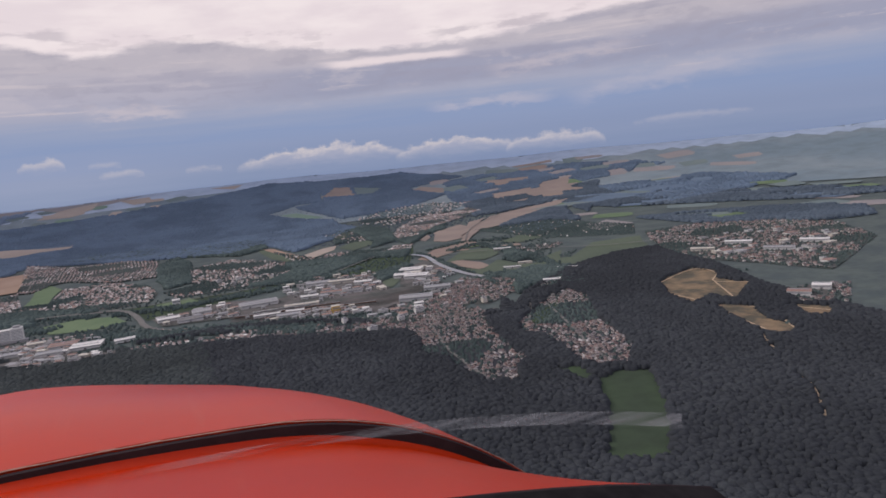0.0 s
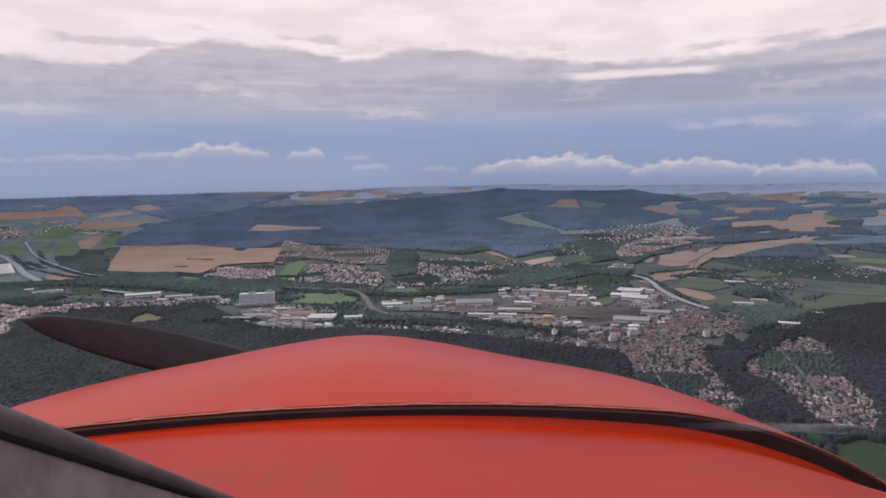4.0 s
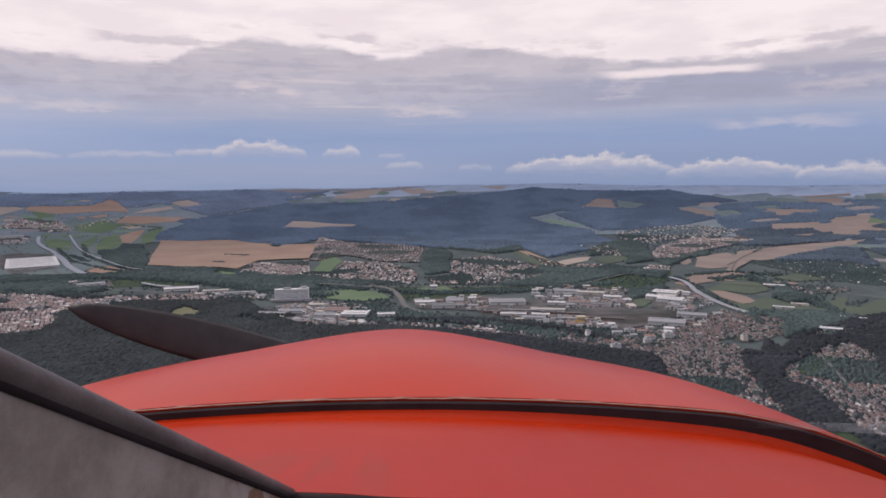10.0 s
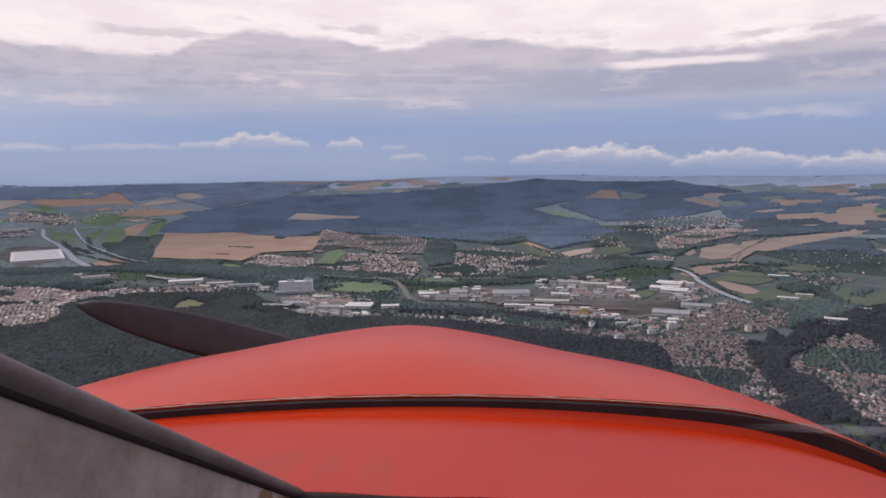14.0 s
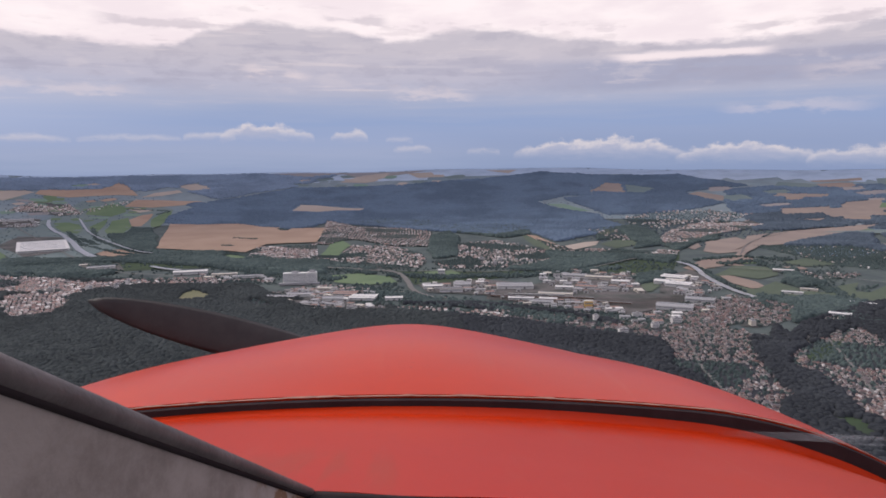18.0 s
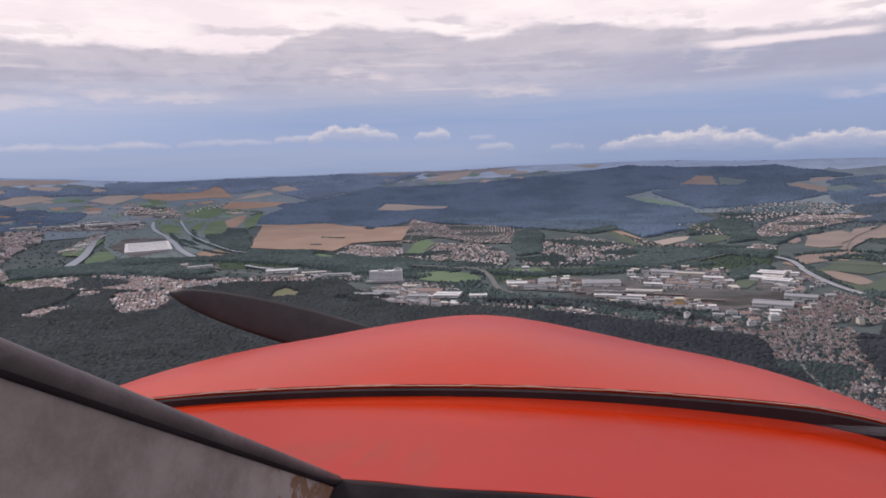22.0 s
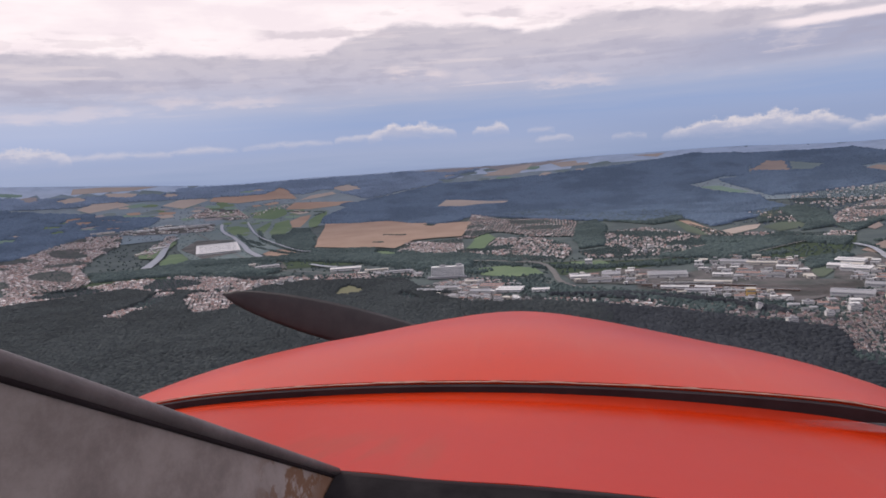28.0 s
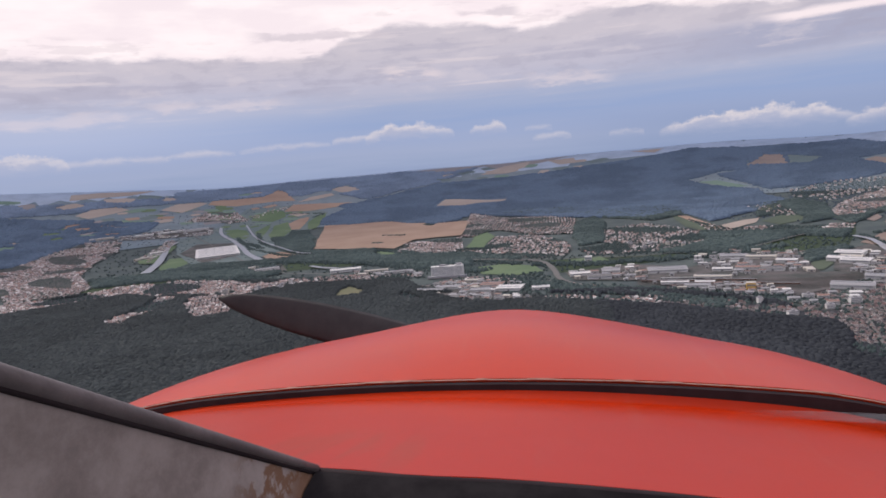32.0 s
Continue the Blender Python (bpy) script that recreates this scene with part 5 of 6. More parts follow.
forest([(1799, 2931), (2111, 2964), (2182, 2605), (1919, 2326), (1785, 2552), (1557, 2291)], 10, MID_HAZE_LEAVES, "distant wood on the plain", 36)
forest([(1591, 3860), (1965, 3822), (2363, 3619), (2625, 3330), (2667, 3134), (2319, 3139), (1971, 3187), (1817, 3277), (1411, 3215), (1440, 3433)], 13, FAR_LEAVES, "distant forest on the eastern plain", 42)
forest([(1411, 3215), (1778, 3214), (1930, 3126), (2193, 3110), (2052, 2941), (1769, 2889), (1371, 2725), (1266, 2734)], 11, MID_HAZE_LEAVES, "wooded strip on the plain", 43)


def tree_rows(lines, seed, label):
    rng = np.random.default_rng(seed)
    xs, ys = [], []
    for line, wide, step in lines:
        for a, b in zip(line[:-1], line[1:]):
            d = math.hypot(b[0] - a[0], b[1] - a[1])
            k = max(2, int(1.7 * d / step * max(1, wide / 10)))
            u = rng.uniform(0, 1, k)
            off = rng.normal(0, wide * 0.4, k)
            nx, ny = -(b[1] - a[1]) / d, (b[0] - a[0]) / d
            xs.append(a[0] + (b[0] - a[0]) * u + nx * off)
            ys.append(a[1] + (b[1] - a[1]) * u + ny * off)
    x, y = np.concatenate(xs), np.concatenate(ys)
    x, y = off_lanes(x, y)
    return crowns("tree_rows", x, y, rng, 4.0, 7.0, VALLEY_LEAVES, label, "trees")


tree_rows([
    ([(-797, 2212), (-626, 2136), (-426, 1957), (-278, 1838), (-183, 1761)], 30, 6),
    ([(-1054, 2050), (-883, 2022), (-688, 1949), (-468, 1800), (-260, 1678)], 40, 6),
    ([(-1326, 1987), (-1121, 2009), (-946, 1932)], 40, 6),
    ([(-1195, 1786), (-961, 1744), (-746, 1695)], 20, 6),
    ([(-147, 1739), (26, 1703), (240, 1726), (486, 1833)], 30, 6),
    ([(-201, 1554), (-83, 1463), (-7, 1408), (97, 1374), (222, 1212)], 45, 5),
    ([(-803, 2596), (-702, 2560)], 10, 4), ([(-778, 2373), (-733, 2359)], 10, 4),
    ([(687, 1927), (681, 1781), (665, 1604), (651, 1313)], 12, 6),
    ([(766, 1869), (887, 1930), (887, 1751), (851, 1407)], 25, 7),
    ([(721, 1949), (885, 2014), (998, 1933)], 18, 8),
    ([(-1539, 2987), (-1330, 2599), (-1109, 2319), (-962, 2196)], 12, 6),
    ([(-1492, 2689), (-1374, 2596), (-1240, 2420)], 16, 6),
    ([(-709, 2938), (-665, 2864)], 14, 4),
    ([(644, 1422), (735, 1397), (778, 1169)], 50, 5),
    ([(-1464, 1859), (-1348, 1982), (-1193, 2070), (-940, 2028)], 30, 6),
    ([(-1601, 2892), (-1287, 2421), (-1066, 2212), (-903, 2109)], 10, 6),
    ([(-1203, 3210), (-962, 3208), (-711, 3011)], 10, 6),
    ([(-1595, 3451), (-1379, 3455), (-1402, 3353)], 14, 8),
], 50, "rows of dark trees along banks and roads")
rng = np.random.default_rng(77)
blocked = np.array(PLACED)
for poly, sp, leaf in (
    ([(-1584, 1952), (-1363, 2043), (-838, 2082), (-215, 1830), (-96, 1536), (-529, 1656), (-1165, 1740), (-1337, 1762)], 24, VALLEY_LEAVES),
    ([(-215, 1830), (507, 1924), (687, 1927), (551, 1679), (322, 1778), (-113, 1600)], 18, VALLEY_LEAVES),
    ([(-292, 1598), (-123, 1638), (-34, 1448), (97, 1386), (330, 1288), (309, 1209), (133, 1296), (-2, 1371), (-156, 1280)], 11, VALLEY_LEAVES),
    ([(855, 3273), (1575, 3201), (1415, 2695), (986, 2467), (716, 2343)], 26, MID_HAZE_LEAVES),
    ([(787, 1457), (1011, 1555), (564, 942), (530, 999), (647, 1029)], 11, VALLEY_LEAVES),
    ([(76, 4079), (1254, 3400), (1291, 2394), (615, 2200), (38, 2928)], 30, MID_HAZE_LEAVES),
    ([(1053, 1295), (1055, 1012), (780, 817), (725, 497)], 13, VALLEY_LEAVES),
    ([(-2081, 2034), (-1902, 2492), (-1881, 2883), (-1133, 2133), (-1125, 1798), (-1622, 1797)], 46, VALLEY_LEAVES),
    ([(-2712, 2691), (-2151, 2876), (-1726, 2961), (-1643, 3068), (-962, 2279), (-1159, 2006), (-1440, 1804), (-2501, 2691)], 46, VALLEY_LEAVES),
    ([(-2632, 2796), (-2352, 3420), (-1891, 4021), (-1571, 3783), (-1415, 2905), (-1921, 2788), (-2129, 2625)], 34, MID_HAZE_LEAVES),
    ([(948, 2025), (1187, 1987), (898, 1496), (765, 1451), (871, 1602)], 17, VALLEY_LEAVES),
    ([(-656, 2060), (-369, 2002), (-179, 1771), (-314, 1702), (-523, 1760)], 12, VALLEY_LEAVES),
):
    x, y = scatter(poly, sp, rng)
    keep = np.array([np.min(np.hypot(blocked[:, 0] - a, blocked[:, 1] - b) - blocked[:, 2] * 0.55) > 2 for a, b in zip(x, y)]) & (rng.random(len(x)) < 0.62)
    x, y = off_lanes(x[keep], y[keep])
    for hole in OPEN_LAND:
        keep = ~inside(hole, x, y)
        x, y = x[keep], y[keep]
    crowns("scattered_trees", x, y, rng, 3.4, 5.6, leaf, "scattered trees and hedges on open ground", "trees")


# ---- sky and haze at the horizon: a plain backdrop round the place ----
def sky_material():
    n = Nodes("overcast_sky")
    sep = n.node("ShaderNodeSeparateXYZ", Vector=n.coords())
    x, y, z = sep.outputs
    az = n.m("ARCTAN2", x, y)                                   # radians, 0 towards +y, clockwise
    el = n.m("DIVIDE", n.m("SUBTRACT", z, H), 4710.0)

    def over(v, k, c):
        return n.m("ADD", n.m("MULTIPLY", v, k), c)

    def cloud(ka, ke, seed, detail=7.0, rough=0.55):
        """Noise drawn out along the horizon, about zero."""
        return n.m("SUBTRACT", n.noise(n.xyz(n.m("MULTIPLY", az, ka), n.m("MULTIPLY", el, ke), seed), 1.0, detail, rough), 0.5)

    def window(v, lo, hi, soft):
        return n.m("MULTIPLY", n.smooth(v, lo - soft, lo + soft), n.smooth(v, hi + soft, hi - soft))

    wide, fine = cloud(8.0, 30.0, 3.3), cloud(24.0, 80.0, 8.1, 6.0, 0.6)
    streak, puff = cloud(4.5, 60.0, 5.4, 6.0), cloud(17.0, 46.0, 12.4, 9.0, 0.6)
    thin = cloud(9.0, 150.0, 21.7, 5.0)
    # clear layers from the hazy horizon up to the underside of the deck
    height_in = n.m("ADD", el, n.m("ADD", n.m("MULTIPLY", streak, 0.035), n.m("MULTIPLY", thin, 0.012)))
    col = n.ramp(over(height_in, 4.0, 0.1), [
        (0.0, srgb(138, 151, 184)), (0.07, srgb(148, 160, 190)), (0.13, srgb(155, 165, 194)), (0.21, srgb(152, 164, 196)), (0.31, srgb(145, 161, 197)),
        (0.39, srgb(156, 167, 197)), (0.45, srgb(172, 175, 197)), (0.54, srgb(184, 181, 198)), (0.70, srgb(194, 187, 198)), (1.0, srgb(198, 190, 199))])
    west = n.m("MULTIPLY", n.smooth(az, radians(-14), radians(-42)), window(el, 0.035, 0.10, 0.025))
    col = n.mix(n.m("MULTIPLY", west, 0.6), col, srgb(182, 188, 213))
    east = n.m("MULTIPLY", n.smooth(az, radians(0), radians(14)), window(over(streak, 0.06, 0.0), -0.02, 0.06, 0.01))
    east = n.m("MULTIPLY", east, window(n.m("ADD", el, n.m("MULTIPLY", wide, 0.02)), 0.095, 0.132, 0.008))
    col = n.mix(n.m("MULTIPLY", east, 0.6), col, srgb(150, 155, 182))
    # folds and billows of the deck
    deck = n.smooth(n.m("ADD", el, n.m("MULTIPLY", wide, 0.03)), 0.075, 0.115)
    col = n.mix(n.m("MULTIPLY", n.m("MULTIPLY", deck, n.smooth(n.m("ADD", n.m("MULTIPLY", wide, 0.5), streak), -0.02, -0.14)), 0.42), col, srgb(166, 163, 182))
    col = n.mix(n.m("MULTIPLY", n.m("MULTIPLY", deck, n.smooth(puff, 0.02, 0.16)), 0.35), col, srgb(208, 199, 207))
    col = n.mix(n.m("MULTIPLY", n.m("MULTIPLY", deck, n.smooth(puff, -0.02, -0.16)), 0.30), col, srgb(158, 155, 174))
    col = n.mix(n.m("MULTIPLY", n.m("MULTIPLY", n.smooth(el, 0.07, 0.09), n.smooth(n.m("ADD", streak, n.m("MULTIPLY", thin, 0.7)), 0.10, 0.24)), 0.55), col, srgb(214, 203, 209))
    # long pale streaks below the deck: from, to, height at both ends, thickness, strength
    for a0, a1, e0, e1, thick, strength in ((-16.5, -10.0, 0.126, 0.113, 0.0045, 0.8), (-5.0, 3.5, 0.097, 0.086, 0.005, 0.6), (-36.0, -22.0, 0.098, 0.089, 0.005, 0.55),
                                            (21.0, 33.0, 0.060, 0.064, 0.005, 0.4), (-46.0, -33.0, 0.080, 0.086, 0.006, 0.5), (32.0, 50.0, 0.055, 0.085, 0.010, 0.35), (26.0, 40.0, 0.108, 0.122, 0.006, 0.5)):
        u = n.m("DIVIDE", n.m("SUBTRACT", az, radians(a0)), radians(a1 - a0))
        mid = n.m("ADD", over(u, e1 - e0, e0), n.m("ADD", n.m("MULTIPLY", wide, 0.012), n.m("MULTIPLY", fine, 0.006)))
        near = n.smooth(n.m("ADD", n.m("ABSOLUTE", n.m("SUBTRACT", el, mid)), n.m("MULTIPLY", n.m("ADD", puff, fine), 0.03)), thick * 1.9, -0.002)
        body = n.m("MULTIPLY", near, n.m("MULTIPLY", n.smooth(u, 0.0, 0.25), n.smooth(u, 1.0, 0.7)))
        col = n.mix(n.m("MULTIPLY", body, strength * 0.8), col, srgb(222, 208, 212))
    low = n.m("MULTIPLY", n.smooth(az, radians(-8), radians(10)), n.smooth(el, 0.055, 0.015))
    col = n.mix(n.m("MULTIPLY", low, 0.35), col, srgb(122, 140, 178))
    # the deck's upper edge against the bright sky, azimuth in degrees and height
    edge = ((-60, .160), (-45, .155), (-35, .157), (-28, .149), (-22, .146), (-20.3, .150), (-19, .166), (-15, .186), (-11, .180), (-8, .178), (-6, .166), (-4, .161), (-1, .169),
            (1, .178), (4, .176), (7, .171), (10, .163), (13, .157), (15.5, .150), (18, .147), (22, .149), (27, .149), (31, .156), (36, .167), (45, .172), (60, .17))
    top = n.ramp(over(az, 180 / math.pi / 120, 0.5), [((d + 60) / 120, (e * 4, e * 4, e * 4)) for d, e in edge])
    rag = n.m("ADD", n.m("MULTIPLY", puff, 0.020), n.m("ADD", n.m("MULTIPLY", fine, 0.012), n.m("MULTIPLY", wide, 0.008)))
    above = n.m("SUBTRACT", n.m("ADD", el, rag), n.m("MULTIPLY", top, 0.25))
    bright = n.mix(n.smooth(wide, -0.15, 0.15), srgb(240, 226, 231), srgb(252, 239, 241))
    col = n.mix(n.m("MULTIPLY", n.smooth(above, -0.002, 0.009), 0.96), col, bright)
    # a gap in the deck towards the east, and torn shreds over its edge
    gap = n.m("MULTIPLY", window(az, radians(14.0), radians(25.0), radians(1.2)), window(n.m("ADD", el, n.m("MULTIPLY", rag, 0.5)), 0.1305, 0.1405, 0.003))
    col = n.mix(n.m("MULTIPLY", gap, 0.85), col, srgb(245, 230, 233))
    shred = n.m("MULTIPLY", window(above, 0.004, 0.028, 0.006), n.smooth(n.m("ADD", streak, n.m("MULTIPLY", fine, 0.8)), 0.06, 0.16))
    col = n.mix(n.m("MULTIPLY", shred, 0.28), col, srgb(196, 186, 194))
    for a0, a1, e0, e1 in ((-27.0, -14.0, 0.186, 0.176), (22.0, 33.0, 0.160, 0.172), (-10.0, -4.0, 0.196, 0.190)):
        u = n.m("DIVIDE", n.m("SUBTRACT", az, radians(a0)), radians(a1 - a0))
        mid = n.m("ADD", over(u, e1 - e0, e0), n.m("MULTIPLY", wide, 0.03))
        near = n.smooth(n.m("ADD", n.m("ABSOLUTE", n.m("SUBTRACT", el, mid)), n.m("MULTIPLY", puff, 0.035)), 0.007, 0.0)
        col = n.mix(n.m("MULTIPLY", n.m("MULTIPLY", near, n.m("MULTIPLY", n.smooth(u, 0.0, 0.2), n.smooth(u, 1.0, 0.8))), 0.6), col, srgb(196, 186, 196))
    # low cumulus: rounded sunlit tops, bases lost in the haze
    knob = n.m("ADD", cloud(20.0, 14.0, 1.7, 6.0, 0.62), n.m("MULTIPLY", cloud(55.0, 120.0, 4.9, 5.0, 0.6), 0.45))
    wool = cloud(48.0, 150.0, 9.3, 6.0, 0.6)
    for a0, a1, e0, tall, strength in (
        (5.8, 19.6, 0.005, 0.023, 0.95), (18.6, 28.6, -0.001, 0.021, 0.9), (27.8, 36.0, -0.006, 0.020, 0.8), (-20.6, -16.6, 0.032, 0.009, 0.65), (-17.9, -10.4, 0.032, 0.019, 0.9),
        (-9.2, -6.1, 0.031, 0.014, 0.85), (-33.5, -28.2, 0.029, 0.007, 0.6), (-28.0, -20.6, 0.030, 0.006, 0.5), (-46.0, -40.0, 0.026, 0.021, 0.8), (-41.0, -33.0, 0.028, 0.008, 0.6),
        (-4.7, -2.4, 0.028, 0.005, 0.45), (-4.1, -0.9, 0.013, 0.008, 0.6), (2.0, 4.8, 0.010, 0.008, 0.5), (-60.0, -47.0, 0.03, 0.018, 0.5), (38.0, 47.0, 0.012, 0.008, 0.35),
    ):
        mid, half = radians((a0 + a1) / 2), radians((a1 - a0) / 2)
        u = n.m("DIVIDE", n.m("ABSOLUTE", n.m("SUBTRACT", az, mid)), half)
        arch = n.m("POWER", n.m("SUBTRACT", 1.0, n.m("POWER", u, 3.0), clamp=True), 0.6)
        crest = n.m("MULTIPLY", n.m("MULTIPLY", arch, tall), over(knob, 2.0, 0.80))
        rise = n.m("SUBTRACT", el, e0)
        body = n.m("MULTIPLY", n.smooth(n.m("SUBTRACT", crest, rise), -0.0015, 0.0060), n.m("MULTIPLY", n.smooth(n.m("ADD", rise, n.m("MULTIPLY", wool, 0.020)), -0.3 * tall - 0.004, 0.6 * tall), n.smooth(arch, 0.0, 0.35)))
        lit = n.mix(n.smooth(n.m("ADD", n.m("SUBTRACT", crest, rise), n.m("MULTIPLY", wool, 0.022)), 0.015, 0.001), srgb(172, 175, 197), srgb(213, 205, 210))
        col = n.mix(n.m("MULTIPLY", body, strength, clamp=True), col, lit)
    em = n.node("ShaderNodeEmission", Color=col, Strength=1.06)
    out = n.tree.nodes["Material Output"]
    n.tree.links.new(em.outputs[0], out.inputs["Surface"])
    n.tree.nodes.remove(n.bsdf)
    return n.mat


def build_sky():
    seg, rows = 160, 6
    verts, faces = [], []
    for i in range(rows + 1):
        z = 120 + (H + 1500 - 120) * i / rows
        for j in range(seg):
            a = 2 * math.pi * j / seg
            verts.append((4710 * math.sin(a), 4710 * math.cos(a), z))
    for i in range(rows):
        for j in range(seg):
            a, b = i * seg + j, i * seg + (j + 1) % seg
            faces.append((a, a + seg, b + seg, b))
    ob = new("backdrop", mesh_of("backdrop", verts, faces, [sky_material()], smooth=True))
    return tagged(ob, "overcast evening sky with low cumulus over the horizon", "sky", kind="structure")


build_sky()


# ---- the aircraft ----
def paint_material():
    n = Nodes("red_cowl_paint")
    p = n.coords()
    fade = n.noise(p, 2.2, 5.0, 0.6)
    specks = n.noise(p, 90.0, 2.0, 0.6)
    c = n.mix(n.smooth(fade, 0.35, 0.7), (0.45, 0.024, 0.003), (0.51, 0.033, 0.004))
    c = n.mix(n.m("MULTIPLY", n.smooth(specks, 0.66, 0.75), 0.3), c, (0.30, 0.04, 0.03))
    # Faint streaks put windscreen reflections into the paint colour.
    streak = n.noise(n.node("ShaderNodeMapping", Vector=p, Scale=(26, 3, 6)).outputs[0], 1.0, 5.0, 0.6)
    c = n.mix(n.m("MULTIPLY", n.smooth(streak, 0.55, 0.78), 0.22), c, (0.50, 0.10, 0.06))
    spot = n.node("ShaderNodeVectorMath", Vector=p)
    spot.operation = "DISTANCE"
    spot.inputs[1].default_value = (-0.10, 0.53, -0.268)
    drip = n.noise(n.node("ShaderNodeMapping", Vector=p, Scale=(38, 4, 6)).outputs[0], 1.0, 5.0, 0.6)
    c = n.mix(n.m("MULTIPLY", n.m("MULTIPLY", n.smooth(spot.outputs["Value"], 0.13, 0.04), n.smooth(drip, 0.47, 0.60)), 0.25), c, (0.26, 0.075, 0.030))
    n.bump(n.noise(p, 5.0, 2.0), 0.03, 0.01)
    return n.finish(c, n.m("ADD", 0.24, n.m("MULTIPLY", fade, 0.16)), spec=0.15)


def worn_material(name, a, b, scale, rough, spec=0.3, relief=0.2):
    n = Nodes(name)
    p = n.coords()
    c = n.mix(n.smooth(n.noise(p, scale, 6.0, 0.65), 0.35, 0.7), a, b)
    n.bump(n.noise(p, scale * 6, 4.0), relief, 0.004)
    return n.finish(c, rough, spec=spec)


RED = paint_material()
# Sheen of the frame's lit top is put into this lighter colour.
FRAME = worn_material("frame_sheen_paint", (0.108, 0.085, 0.082), (0.165, 0.132, 0.126), 25.0, 0.45)
BLACK = worn_material("black_rubber", (0.032, 0.022, 0.024), (0.046, 0.034, 0.036), 12.0, 0.8, 0.06)


def panel_material():
    """Grey paint, blotched, with brown drips below the frame's corner."""
    n = Nodes("grey_painted_panel")
    p = n.coords()
    c = n.mix(n.smooth(n.noise(p, 16.0, 7.0, 0.7), 0.36, 0.64), (0.215, 0.168, 0.150), (0.345, 0.278, 0.250))
    off = n.node("ShaderNodeVectorMath", Vector=p)
    off.operation = "DISTANCE"
    off.inputs[1].default_value = (-0.093, 0.425, -0.256)
    drip = n.noise(n.node("ShaderNodeMapping", Vector=p, Scale=(85, 22, 16)).outputs[0], 1.0, 5.0, 0.6)
    mask = n.m("MULTIPLY", n.smooth(off.outputs["Value"], 0.095, 0.05), n.m("MAXIMUM", n.smooth(n.m("ABSOLUTE", n.m("SUBTRACT", drip, 0.5)), 0.055, 0.012), n.smooth(off.outputs["Value"], 0.040, 0.014)))
    c = n.mix(n.m("MULTIPLY", mask, 0.85), c, (0.165, 0.07, 0.028))
    n.bump(n.noise(p, 120.0, 4.0), 0.3, 0.002)
    return n.finish(c, 0.8, spec=0.3)


GREY = panel_material()
DASH = worn_material("dark_glareshield", (0.012, 0.010, 0.011), (0.028, 0.024, 0.025), 14.0, 0.85, 0.05)
RUST = worn_material("rusty_stain", (0.24, 0.13, 0.06), (0.38, 0.25, 0.14), 40.0, 0.9)
CHIP = worn_material("chipped_edge", (0.40, 0.22, 0.17), (0.22, 0.12, 0.09), 60.0, 0.8)
BLADE = worn_material("propeller_black", (0.024, 0.019, 0.020), (0.042, 0.034, 0.034), 8.0, 0.6)

CX = -0.055               # the aircraft's centre line
aircraft = new("light_aircraft")
aircraft.location = (0, 0, H)
tagged(aircraft, "red nose of a small propeller aircraft seen from its cockpit", "aircraft")


def grid_part(name, fn, us, vs, mat, label="", parent=None, thick=0.006, smooth=True):
    """A sheet of metal given by a function, with thickness."""
    verts = [fn(u, v) for v in vs for u in us]
    k = len(us)
    faces = [(j * k + i, j * k + i + 1, (j + 1) * k + i + 1, (j + 1) * k + i) for j in range(len(vs) - 1) for i in range(k - 1)]
    me = mesh_of(name, verts, faces, [mat], smooth=smooth)
    ob = new(name, me)
    ob.parent = parent or aircraft
    so = ob.modifiers.new("thickness", "SOLIDIFY")
    so.thickness, so.offset = thick, -1
    crisp = ob.modifiers.new("crisp_rim", "EDGE_SPLIT")
    crisp.split_angle = radians(40)
    if label:
        ob["label"] = label
    return ob


def edge_drop(u):
    """The shoulders of the cowl fall away past the flat top."""
    k, start = (0.2389, 0.3978) if u < 0 else (0.5433, 0.4242)
    s = max(0.0, abs(u) - start)
    return k * s * s + 0.6 * s ** 4


def seam_z(u):
    return -0.3421 - 0.1147 * u * u - 0.0024 * u - edge_drop(u)


def nose_z(u):
    return -0.3757 - (0.213 if u < 0 else 0.2082) * (math.sqrt(u * u + 0.0170) - 0.1303) - 0.0296 * u - edge_drop(u)


def upper_cowl(u, v):
    """v from 0 at the seam to 1 at the nose, then the rolled lip."""
    w = min(v, 1.0)
    z = seam_z(u) * (1 - w) + nose_z(u) * w + 0.020 * math.sin(math.pi * w)
    y = 0.934 + 0.546 * w
    if v > 1.0:
        a = (v - 1.0) * math.pi / 2
        y += 0.09 * math.sin(a)
        z -= 0.10 * (1 - math.cos(a))
    return (CX + u * (1.0 - 0.06 * w), y, z)


CORNER = Vector((-0.0837, 0.4442, -0.2402))


def screen_base(dx):
    """The windscreen's lower edge, dx metres to the right of its corner."""
    sag = 0.006 * min(1.0, max(0.0, dx - 0.01) / 0.06) + 0.006 * math.sin(math.pi * min(1.0, max(0.0, (dx - 0.12) / 0.70)))
    return CORNER + Vector((dx, 0.0691 * max(0.0, dx), -0.0128 * dx - 0.1889 * dx * dx - sag))


def rear_panel(u, v):
    """v from 0 at the seam to 1 at the windscreen."""
    z0 = seam_z(u) - 0.0130 - (0.0125 if u > 0 else 0.0030) * min(1.0, abs(u) / 0.6) ** 2
    end = screen_base(CX + u - CORNER.x)
    roll = -0.013 * min(1.0, max(0.25, 0.85 + u)) * (1 - max(0.0, 1 - v / 0.050) ** 1.6) * (1 - v)     # the front edge is turned up at the joint
    return (CX + u, 0.918 * (1 - v) + (end.y + 0.004) * v, z0 * (1 - v) + (end.z - 0.002) * v + roll)


US = [-1.05 + 2.10 * i / 70 for i in range(71)]
